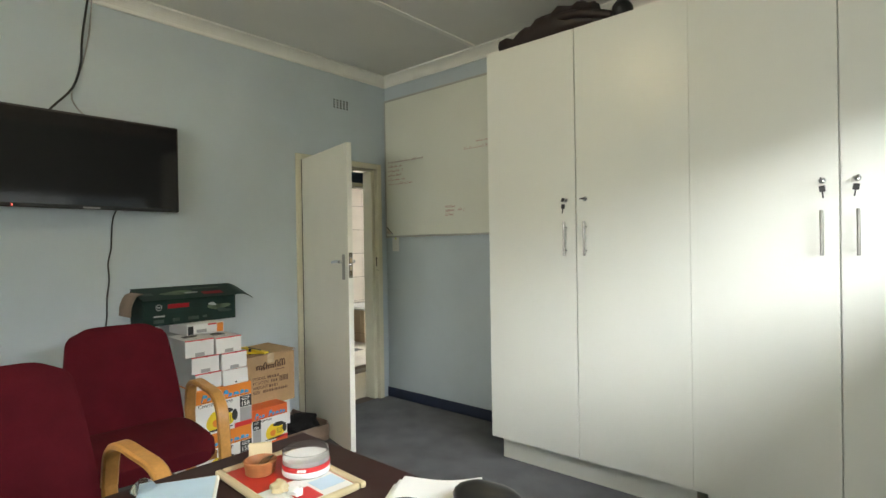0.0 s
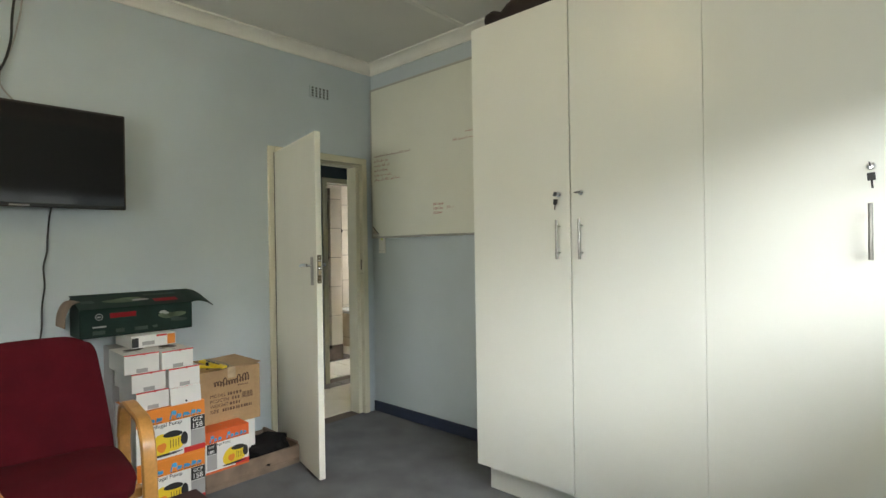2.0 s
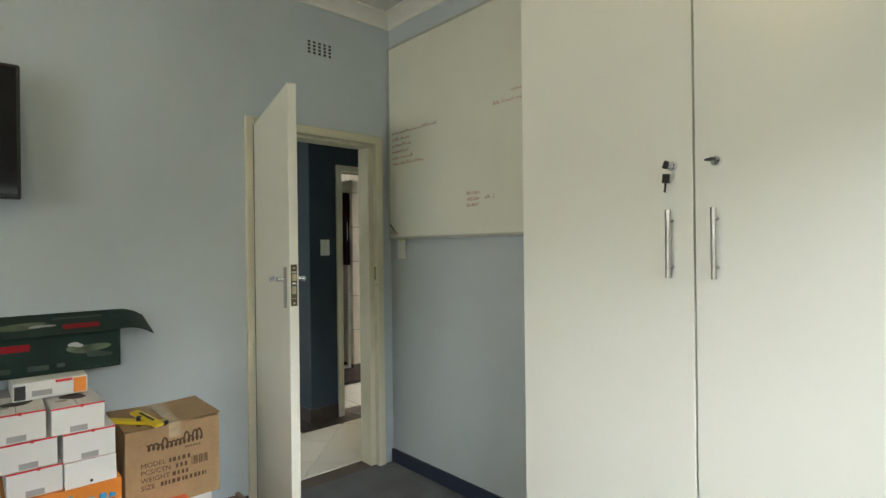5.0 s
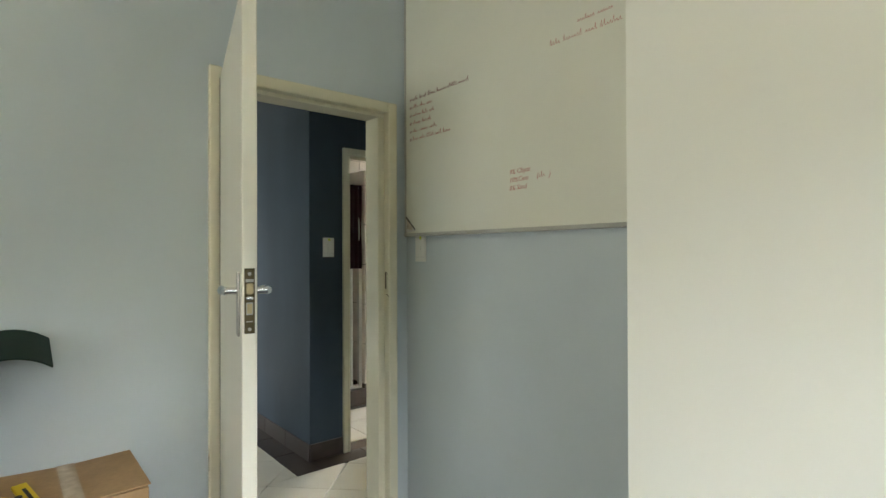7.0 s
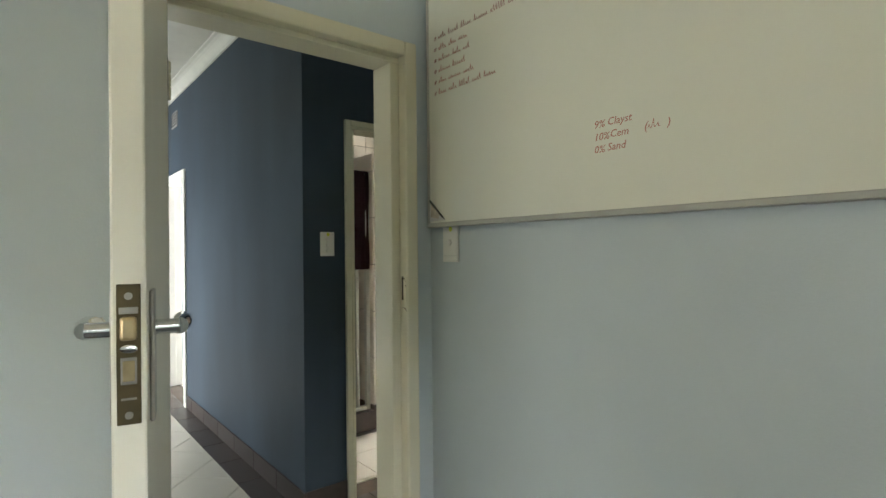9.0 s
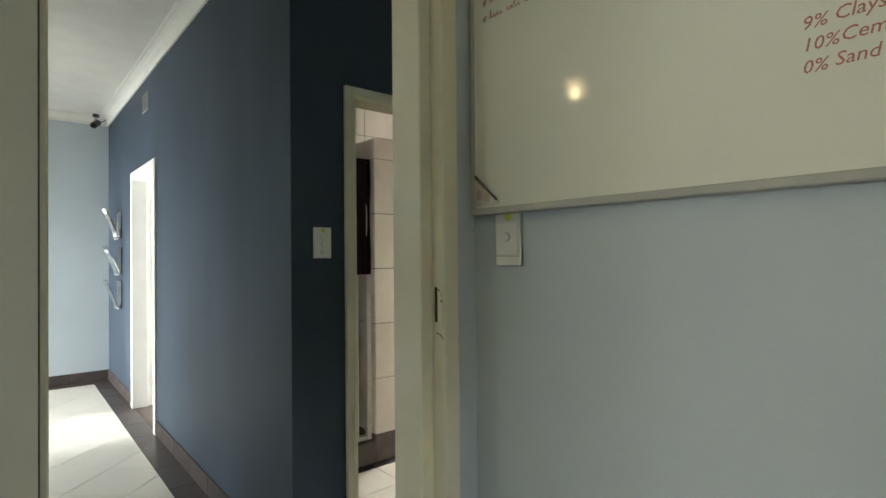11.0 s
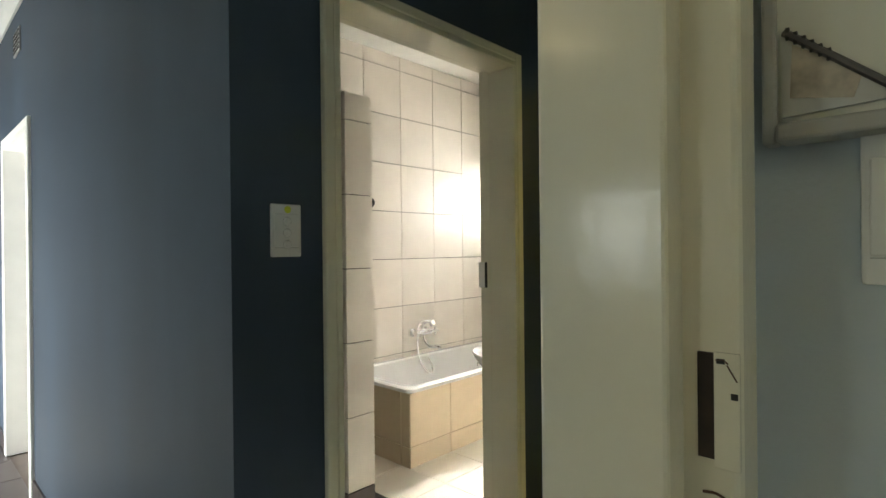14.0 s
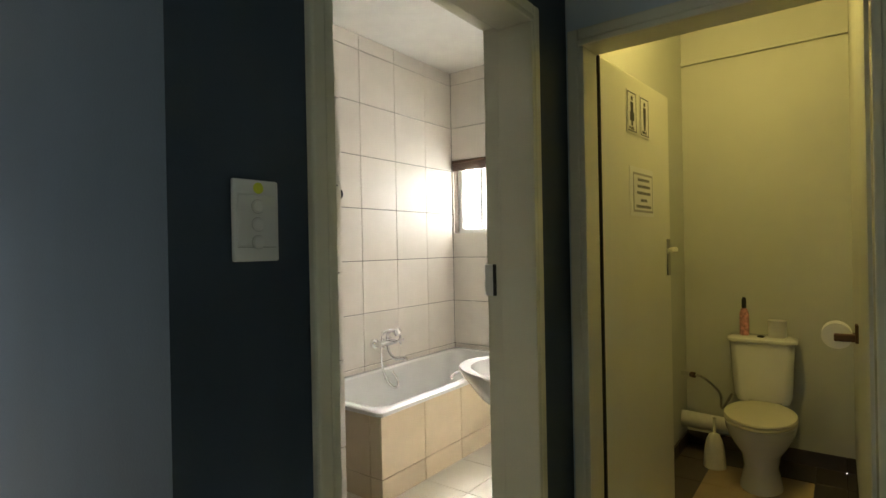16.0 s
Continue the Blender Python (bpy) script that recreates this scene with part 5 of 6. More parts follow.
for z, fill in ((1.66, 2), (1.31, 1), (0.98, 0)):
    fh = thing("file_holder", "clear wall file holder with white papers" if fill else "empty clear wall file holder", "file holder", (-8.52, Y_B - 0.004, z), 0, "file holders on the hall wall")
    part("back", boxes((-0.13, 0.13, -0.004, 0.0, -0.13, 0.13)), M_ACRYL, fh)
    part("front", boxes((-0.13, 0.13, -0.002, 0.002, -0.15, 0.15)), M_ACRYL, fh).matrix_basis = pose(0, -0.075, 0.0, 20, 0, 0)
    part("bottom", boxes((-0.13, 0.13, -0.03, 0.0, -0.132, -0.128)), M_ACRYL, fh)
    part("rail", boxes((-0.13, 0.13, -0.003, 0.003, -0.152, -0.146)), M_PLAST, fh).matrix_basis = pose(0, -0.078, 0.0, 20, 0, 0)
    for k in range(fill):
        secs = []
        for i in range(9):
            f = i / 8
            y = -0.012 - 0.02 * k - 0.10 * f ** 1.5
            zz = -0.12 + (0.27 if fill == 2 else 0.22) * f
            secs.append([(-0.10 + 0.02 * k, y, zz), (0.10, y - 0.01 * math.sin(f * 3), zz), (0.10, y - 0.008, zz + 0.002), (-0.10 + 0.02 * k, y - 0.008, zz + 0.002)])
        part("paper", loft(secs), M_PAPER, fh, "curled white papers", True)
st3 = thing("strike_plate", "dark strike slot in the hall door frame", "strike plate")
part("slot", boxes((-6.932, -6.9285, Y_B + 0.02, Y_B + 0.035, 1.18, 1.30)), M_GAP, st3)

# ---- bathroom ----


def rrect(x0, x1, y0, y1, r, z, n=8):
    out = []
    for cx, cy, a0 in ((x1 - r, y1 - r, 0), (x0 + r, y1 - r, 90), (x0 + r, y0 + r, 180), (x1 - r, y0 + r, 270)):
        for k in range(n + 1):
            a = radians(a0 + 90 * k / n)
            out.append((cx + r * math.cos(a), cy + r * math.sin(a), z))
    return out


BX0, BX1, BY0, BY1, BZ = X_TAP + 0.002, -5.648, 5.100, Y_WIN - 0.002, 0.486


def ring(o, z, r):
    return rrect(BX0 + o, BX1 - o, BY0 + o, BY1 - o, r, z)


bath = thing("bathtub", "white enamel built-in bathtub", "bathtub")
part("tub", loft([ring(0.012, BZ - 0.03, 0.04), ring(0.0, BZ - 0.026, 0.05), ring(0.0, BZ - 0.006, 0.05), ring(0.008, BZ, 0.05), ring(0.055, BZ, 0.10), ring(0.066, BZ - 0.008, 0.12), ring(0.085, BZ - 0.10, 0.15), ring(0.12, BZ - 0.25, 0.17), ring(0.16, BZ - 0.34, 0.17), ring(0.22, BZ - 0.365, 0.13)], first=False), M_ENAM, bath, "", True)
part("drain", lathe([(0.03, 0), (0.03, 0.004), (0.02, 0.005)], (-6.05, 5.50, BZ - 0.366)), M_CHROME, bath, "", True)
gr = part("grab_handle", tube(curve_points([(-5.755, 5.88, BZ), (-5.758, 5.89, BZ + 0.022), (-5.758, 5.95, BZ + 0.035), (-5.758, 6.06, BZ + 0.035), (-5.758, 6.12, BZ + 0.022), (-5.755, 6.13, BZ)], 24), 0.009), M_CHROME, bath, "chrome grab handle", True)

tp = thing("bath_mixer", "chrome wall bath mixer with a hand shower", "tap", (X_TAP, 5.90, 0.668))
for y in (-0.075, 0.075):
    part("wall_flange", rod(((0, y, 0), (0.022, y, 0)), r=0.034, seg=24), M_CHROME, tp, "", True)
    part("union", rod(((0.022, y, 0), (0.065, y, 0)), r=0.018), M_CHROME, tp, "", True)
    k = part("cross_handle", rod(((0.065, y * 1.1, 0), (0.125, y * 1.15, 0.012)), r=0.016), M_CHROME, tp, "", True)
    part("cross_bar", rod(((0.118, y * 1.14 - 0.035, 0.012), (0.118, y * 1.14 + 0.035, 0.012)), ((0.118, y * 1.14, -0.023), (0.118, y * 1.14, 0.047)), r=0.009), M_CHROME, k, "", True)
part("body", rod(((0.065, -0.085, 0), (0.065, 0.085, 0)), r=0.023, seg=20), M_CHROME, tp, "", True)
part("spout", tube(curve_points([(0.065, 0.0, -0.01), (0.08, 0.005, -0.07), (0.12, 0.02, -0.11), (0.19, 0.045, -0.105), (0.20, 0.05, -0.125)], 24), 0.014), M_CHROME, tp, "", True)
part("cradle", tube(curve_points([(0.065, 0, 0.02), (0.068, 0, 0.06), (0.075, 0.03, 0.085)], 10), 0.011), M_CHROME, tp, "", True)
part("hand_shower", tube(curve_points([(0.075, -0.06, 0.075), (0.08, 0.0, 0.088), (0.085, 0.07, 0.080)], 10), 0.013), M_CHROME, tp, "", True)
part("shower_head", rod(((0.085, 0.07, 0.09), (0.10, 0.085, 0.055)), r=0.03, seg=24), M_CHROME, tp, "", True)
part("hose", tube(curve_points([(0.07, -0.055, 0.06), (0.075, -0.075, -0.05), (0.08, -0.065, -0.18), (0.10, -0.02, -0.29), (0.12, 0.035, -0.325), (0.11, 0.055, -0.28), (0.08, 0.03, -0.21)], 40), 0.009), M_CHROME, tp, "chrome shower hose", True)

bs = thing("wash_basin", "white ceramic wall-hung wash basin", "basin", (-4.63, 5.20, -0.003))


def bowl(k, z):
    """A D-shaped ring, scaled by k, flat against the wall."""
    out = []
    for i in range(33):
        a = math.pi * i / 32
        out.append((-0.02 - k * 0.515 * math.sin(a) ** 0.8 if 0 < i < 32 else -0.02, k * 0.29 * math.cos(a), z))
    out += [(0, -k * 0.29, z), (0, k * 0.29, z)]
    return out


part("bowl", loft([bowl(0.30, 0.56), bowl(0.55, 0.60), bowl(0.80, 0.68), bowl(0.97, 0.775), bowl(1.0, 0.80), bowl(0.99, 0.808), bowl(0.88, 0.806), bowl(0.80, 0.76), bowl(0.55, 0.67), bowl(0.2, 0.65)]), M_CERAM, bs, "", True)
part("pedestal", lathe([(0.09, 0.0045), (0.075, 0.05), (0.065, 0.4), (0.085, 0.57)], (-0.14, 0, 0), 24), M_CERAM, bs, "", True)
part("pillar_tap", tube(curve_points([(-0.07, 0.05, 0.80), (-0.07, 0.05, 0.87), (-0.10, 0.05, 0.895), (-0.15, 0.05, 0.885)], 14), 0.011), M_CHROME, bs, "chrome tap", True)

bw = thing("window_bathroom", "white steel bathroom window with burglar bars", "window")
bw["kind"] = "structure"
wy = Y_WIN + 0.075
for d in ((-6.397, -5.40, wy, wy + 0.03, 1.462, 1.51), (-6.397, -5.40, wy, wy + 0.03, 2.07, 2.10), (-6.397, -6.355, wy, wy + 0.03, 1.511, 2.069), (-5.43, -5.40, wy, wy + 0.03, 1.511, 2.069), (-6.17, -6.145, wy, wy + 0.03, 1.511, 2.069), (-5.78, -5.755, wy, wy + 0.03, 1.511, 2.069)):
    part("window_frame", boxes(d, bevel=0.002), M_PLAST, bw)
for x0, x1 in ((-6.355, -6.17), (-6.145, -5.78), (-5.755, -5.43)):
    p = part("pane", boxes((x0, x1, wy + 0.013, wy + 0.017, 1.511, 2.069)), M_FROST, bw, "frosted glass pane")
    p.visible_shadow = False
for x in (-6.31, -6.23, -6.10, -6.0, -5.9):
    part("burglar_bar", rod(((x, wy - 0.02, 1.50), (x, wy - 0.02, 2.08)), r=0.005, seg=8), M_PLAST, bw)
part("burglar_bar", rod(((-6.38, wy - 0.02, 1.565), (-5.41, wy - 0.02, 1.565)), r=0.005, seg=8), M_PLAST, bw)
part("window_sill", boxes((-6.397, -5.40, Y_WIN - 0.004, wy - 0.001, 1.462, 1.472)), M_TILE, bw)
bd = thing("roller_blind", "dark brown slatted blind pulled up at the window", "blind")
for k in range(5):
    part("slat", boxes((-6.394, -5.405, Y_WIN - 0.018, Y_WIN + 0.02, 2.012 + k * 0.012, 2.020 + k * 0.012), bevel=0.002), M_BROWNP, bd)
part("head_rail", boxes((-6.395, -5.402, Y_WIN - 0.022, Y_WIN + 0.025, 2.073, 2.099), bevel=0.003), M_BROWNP, bd)
# added glowing plane, cut at y = 4 to end the streak on the screen
setting("backdrop_trees", boxes((9.0, 9.02, -14.0, 4.0, -0.14, 3.6)), glow("east_glow_plane", (0.80, 0.90, 0.82), 0.9), "glowing plane added outside the east window for the television's reflection", "backdrop")
setting("backdrop_sky", boxes((-8.5, -3.0, 8.6, 8.62, -0.1, 4.2)), M_SKYGLOW, "bright overcast daylight outside the window", "backdrop")

setting("trim_bathroom_ceiling", boxes((-5.60, -5.565, 3.7, Y_WIN - 0.06, TOP - 0.008, TOP + 0.002), bevel=0.003), M_CORN, "white ceiling cover strip", "trim")
solid("towel_hook", lathe([(0.016, 0), (0.016, 0.006), (0.008, 0.010), (0.008, 0.050), (0.022, 0.056), (0.024, 0.068), (0.016, 0.078)], seg=20), M_BLACK, "round black hook on the shower partition", "hook", True).matrix_world = pose(-5.43, 4.578, 1.585, -90, 0, 0)

# shower partition and its screen
pier = setting("wall_shower_pier", boxes((X_TAP, -5.358, 4.432, 4.578, 0.0, 2.092)), M_GROUT, "low tiled shower partition wall", "wall")
kerb = setting("trim_shower_kerb", boxes((-5.50, -5.352, Y_B + 0.151, 4.431, 0.0, 0.14), bevel=0.003), M_DTILE, "dark tiled shower kerb", "kerb")
ss = thing("shower_screen", "shower screen with white aluminium frame", "shower screen")
for nm, d in (("post", (-5.44, -5.405, 4.395, 4.43, 0.14, 1.95)), ("post", (-5.44, -5.405, 3.66, 3.69, 0.14, 1.95)), ("post", (-5.435, -5.41, 4.31, 4.335, 0.17, 1.92)), ("rail", (-5.44, -5.405, 3.691, 4.394, 1.92, 1.95)), ("rail", (-5.44, -5.405, 3.691, 4.394, 0.14, 0.17))):
    part(nm, boxes(d, bevel=0.003), M_ALU if nm == "rail" else M_PLAST, ss)
part("pane", boxes((-5.425, -5.420, 3.691, 4.309, 0.17, 1.92)), M_GLASS, ss, "clear glass pane").visible_shadow = False
secs = []
for i in range(15):
    f = i / 14
    z = 1.955 - 0.74 * f
    fold = 0.006 * math.sin(f * 9)
    secs.append([(-5.398 + 0.012 * math.sin(3 * k) + fold if k < 8 else -5.404 - 0.004, 4.26 + 0.155 * (k if k < 8 else 15 - k) / 7, z) for k in range(16)])
tw = thing("towel", "dark maroon towel hung over the shower screen", "towel")
part("front_fold", loft(secs), M_TOWEL, tw, "", True)
part("top_fold", boxes((-5.452, -5.386, 4.26, 4.415, 1.951, 1.966), bevel=0.006), M_TOWEL, tw, "", True)

# ---- toilet ----
leaf_t = leaf("door_toilet", "open cream toilet door with signs and a notice", (-4.405, 4.968), 86, 0.755, 2.03, inset=0.036, hz=1.318)
for x0, x1, skirted in ((0.250, 0.353, True), (0.389, 0.492, False)):
    sn = thing("toilet_sign", "small white toilet sign with a black figure", "sign", group="toilet door signs")
    sn.matrix_world = pose(-4.405, 4.968, 0, 0, 0, 86)
    y = -0.0005
    part("plate", boxes((x0, x1, y - 0.003, y, 1.795, 1.965), bevel=0.001), M_WHITE, sn)
    for d in ((x0 + 0.006, x1 - 0.006, y - 0.0036, y - 0.003, 1.955, 1.959), (x0 + 0.006, x1 - 0.006, y - 0.0036, y - 0.003, 1.801, 1.805), (x0 + 0.006, x0 + 0.010, y - 0.0036, y - 0.003, 1.8051, 1.9549), (x1 - 0.010, x1 - 0.006, y - 0.0036, y - 0.003, 1.8051, 1.9549)):
        part("border", boxes(d), M_BLACKP, sn)
    mx = (x0 + x1) / 2
    part("figure", boxes((mx - 0.014, mx + 0.014, y - 0.0038, y - 0.003, 1.880, 1.920)), M_BLACKP, sn)
    part("figure", boxes((mx - (0.022 if skirted else 0.012), mx + (0.022 if skirted else 0.012), y - 0.0038, y - 0.003, 1.845, 1.8795)), M_BLACKP, sn)
    part("figure", boxes((mx - 0.009, mx + 0.009, y - 0.0038, y - 0.003, 1.825, 1.8445)), M_BLACKP, sn)
    part("figure", rod(((mx, y - 0.0038, 1.934), (mx, y - 0.003, 1.934)), r=0.010), M_BLACKP, sn)
    text_part("word", "LADIES" if skirted else "GENTS", 0.017, pose(mx - 0.032, y - 0.0034, 1.809, 90, 0, 0), M_BLACKP, sn)
nt = thing("notice", "framed black and white notice taped to the door", "notice")
nt.matrix_world = pose(-4.405, 4.968, 0, 0, 0, 86)
part("sheet", boxes((0.270, 0.536, -0.0022, -0.0005, 1.462, 1.662)), M_PAPER, nt)
part("panel", boxes((0.304, 0.523, -0.0030, -0.0022, 1.478, 1.640)), M_GREYC, nt)
part("inner_panel", boxes((0.312, 0.515, -0.0036, -0.0030, 1.487, 1.630)), M_WHITE, nt)
for z, a, b in ((1.612, 0.352, 0.482), (1.585, 0.347, 0.487), (1.558, 0.342, 0.492), (1.528, 0.382, 0.452), (1.502, 0.332, 0.497)):
    rnd = random.Random(int(z * 1000))
    x = a
    while x < b:
        w = rnd.uniform(0.007, 0.014)
        part("print_bar", boxes((x, min(x + w, b), -0.0042, -0.0036, z - 0.006, z + 0.006)), M_INKG, nt)
        x += w + 0.004

wcx, wcy = -4.10, Y_TB
wc = thing("toilet", "white ceramic close-coupled toilet", "toilet", (wcx, wcy, 0))


def ell(cx, cy, rx, ry, z, n=32, flat=0.0):
    return [(cx + rx * math.cos(2 * math.pi * k / n), cy + ry * math.sin(2 * math.pi * k / n) * (1 - flat * (math.sin(2 * math.pi * k / n) > 0)), z) for k in range(n)]


part("cistern", loft([rrect(-0.140, 0.140, -0.180, -0.012, 0.05, 0.385), rrect(-0.154, 0.154, -0.187, -0.010, 0.05, 0.43), rrect(-0.162, 0.162, -0.195, -0.008, 0.045, 0.62), rrect(-0.168, 0.168, -0.197, -0.008, 0.04, 0.740)]), M_CERAM, wc, "", True)
part("cistern_lid", loft([rrect(-0.174, 0.174, -0.205, -0.004, 0.05, 0.741), rrect(-0.184, 0.184, -0.212, -0.003, 0.055, 0.749), rrect(-0.184, 0.184, -0.212, -0.003, 0.055, 0.763), rrect(-0.174, 0.174, -0.202, -0.008, 0.05, 0.771)]), M_CERAM, wc, "", True)
part("flush_button", lathe([(0.022, 0), (0.022, 0.007), (0.017, 0.009)], (0.0, -0.10, 0.771), 20), M_CHROME, wc, "", True)
BO = 0.018                                  # the pan stands a little off the cistern's middle
part("bowl", loft([ell(BO, -0.45, 0.105, 0.16, 0.0), ell(BO, -0.45, 0.100, 0.155, 0.03), ell(BO, -0.44, 0.082, 0.130, 0.11), ell(BO, -0.44, 0.098, 0.150, 0.185), ell(BO, -0.445, 0.145, 0.210, 0.26), ell(BO, -0.45, 0.170, 0.245, 0.325), ell(BO, -0.45, 0.174, 0.250, 0.360), ell(BO, -0.45, 0.166, 0.242, 0.366)]), M_CERAM, wc, "", True)
part("outlet_neck", boxes((-0.09, 0.09, -0.26, -0.06, 0.12, 0.384), bevel=0.03), M_CERAM, wc, "", True)
part("seat", loft([ell(BO, -0.455, 0.170, 0.250, 0.3665), ell(BO, -0.455, 0.176, 0.257, 0.372), ell(BO, -0.455, 0.176, 0.257, 0.381), ell(BO, -0.455, 0.169, 0.250, 0.3855)]), M_SEAT, wc, "cream plastic seat", True)
part("seat_lid", loft([ell(BO, -0.455, 0.171, 0.252, 0.386), ell(BO, -0.455, 0.177, 0.258, 0.391), ell(BO, -0.455, 0.173, 0.253, 0.401), ell(BO, -0.455, 0.14, 0.215, 0.408), ell(BO, -0.455, 0.05, 0.08, 0.411)]), M_SEAT, wc, "cream plastic lid", True)
for sx in (-0.07, 0.07):
    part("hinge_cap", rod(((sx + BO, -0.215, 0.380), (sx + BO, -0.215, 0.405)), r=0.014), M_CHROME, wc, "", True)

bt = thing("spray_bottle", "pink and black air freshener bottle on the cistern", "bottle", (-4.195, 6.83, 0.772))
part("body", lathe([(0.022, 0), (0.026, 0.004), (0.026, 0.13), (0.018, 0.160), (0.012, 0.167)], seg=24), mat("pink_label", (0.55, 0.24, 0.22), 0.4, vary=0.5, scale=45), bt, "", True)
part("nozzle", lathe([(0.011, 0.167), (0.013, 0.175), (0.013, 0.222), (0.008, 0.234)], seg=20), M_BLACK, bt, "", True)
solid("toilet_roll", lathe([(0.046, 0), (0.048, 0.003), (0.048, 0.097), (0.050, 0.10), (0.021, 0.10), (0.021, 0.09), (0.002, 0.088)], (-4.022, 6.83, 0.772), 28), M_PAPER, "spare white toilet roll on the cistern lid", "toilet roll", True)
solid("freshener_disc", lathe([(0.018, 0), (0.02, 0.006), (0.014, 0.012), (0.004, 0.014)], (-4.105, 6.79, 0.7715), 16), M_BLACK, "small dark disc on the cistern lid", "disc", True)

rh = thing("toilet_roll_holder", "dark bracket with a white toilet roll on the wall", "roll holder", (X_TR, 5.97, 0.935))
part("wall_plate", boxes((-0.012, 0, -0.03, 0.03, -0.03, 0.05), bevel=0.004), M_BROWNP, rh)
part("arm", boxes((-0.085, -0.012, -0.075, -0.045, -0.018, 0.014), bevel=0.006), M_BROWNP, rh)
part("arm_link", boxes((-0.030, -0.0121, -0.0449, 0.02, -0.018, 0.012), bevel=0.004), M_BROWNP, rh)
part("spindle", rod(((-0.075, -0.06, 0.0), (-0.075, 0.06, 0.0)), r=0.010), M_BROWNP, rh, "", True)
part("roll", rod(((-0.075, -0.044, 0.0), (-0.075, 0.06, 0.0)), r=0.055, seg=32), M_PAPER, rh, "white paper roll", True)

solid("waste_pipe", rod(((X_TL, 6.80, 0.205), (-4.20, 6.74, 0.21)), r=0.05, seg=24), M_PLAST, "white plastic waste pipe behind the toilet", "pipe", True)
vp = thing("water_inlet", "angle valve with a braided hose on the wall", "valve", (X_TL, 6.78, 0.50))
part("valve", rod(((0, 0, 0), (0.06, 0, 0)), r=0.014), M_CHROME, vp, "", True)
part("knob", rod(((0.06, -0.005, 0.0), (0.085, -0.015, 0.0)), r=0.018), M_BROWNP, vp, "", True)
part("hose", tube(curve_points([(0.05, 0, 0.0), (0.12, -0.01, -0.005), (0.18, 0.0, -0.05), (0.225, 0.02, -0.11), (0.23, 0.03, -0.20), (0.29, 0.04, -0.10)], 24), 0.008), M_STEEL, vp, "braided steel hose", True)
br = thing("toilet_brush", "white plastic toilet brush holder on the floor", "toilet brush", (-4.335, 6.60, 0.0))
part("holder", lathe([(0.060, 0), (0.062, 0.01), (0.056, 0.10), (0.045, 0.16), (0.028, 0.195), (0.008, 0.205)], seg=24), M_PLAST, br, "", True)
part("handle", rod(((0, 0, 0.20), (0, 0, 0.30)), r=0.009), M_PLAST, br, "", True)
setting("trim_toilet_ledge", boxes((X_TL, X_TR, Y_TB - 0.022, Y_TB, 2.535, 2.556), bevel=0.003), M_TWALL, "thin painted ledge on the toilet wall", "trim")
solid("toilet_lamp", lathe([(0.02, -0.06), (0.05, -0.05), (0.065, -0.02), (0.07, 0)], (-4.1, 5.5, TOP), 24), glow("yellow_bulb", (1.0, 0.72, 0.2), 10.0), "round yellow-lit ceiling lamp", "ceiling lamp", True)

# ---- tiles: walls, floors and skirtings ----
_shared = {}


def clip(poly, axis, value, keep):
    out = []
    for i, p in enumerate(poly):
        q = poly[(i + 1) % len(poly)]
        a, b = (p[axis] - value) * keep, (q[axis] - value) * keep
        if a >= 0:
            out.append(p)
        if (a > 0 > b) or (a < 0 < b):
            t = a / (a - b)
            out.append((p[0] + (q[0] - p[0]) * t, p[1] + (q[1] - p[1]) * t))
    return out


def tile_mesh(poly, thick, material, key=None):
    """A slab with a chamfered upper edge over a flat polygon round its own middle."""
    if key and key in _shared:
        return _shared[key]
    bm = bmesh.new()
    c = 0.0012
    cx, cy = sum(p[0] for p in poly) / len(poly), sum(p[1] for p in poly) / len(poly)

    def inset(p):
        dx, dy = p[0] - cx, p[1] - cy
        d = math.hypot(dx, dy) or 1
        k = max(0.0, 1 - 1.4 * c / d)
        return (cx + dx * k, cy + dy * k)

    lo = [bm.verts.new((*p, 0)) for p in poly]
    mid = [bm.verts.new((*p, thick - 0.0015)) for p in poly]
    hi = [bm.verts.new((*inset(p), thick)) for p in poly]
    n = len(poly)
    for a, b in ((lo, mid), (mid, hi)):
        for k in range(n):
            bm.faces.new((a[k], a[(k + 1) % n], b[(k + 1) % n], b[k]))
    bm.faces.new(hi)
    me = mesh_of(bm, "tile", material)
    if key:
        _shared[key] = me
    return me


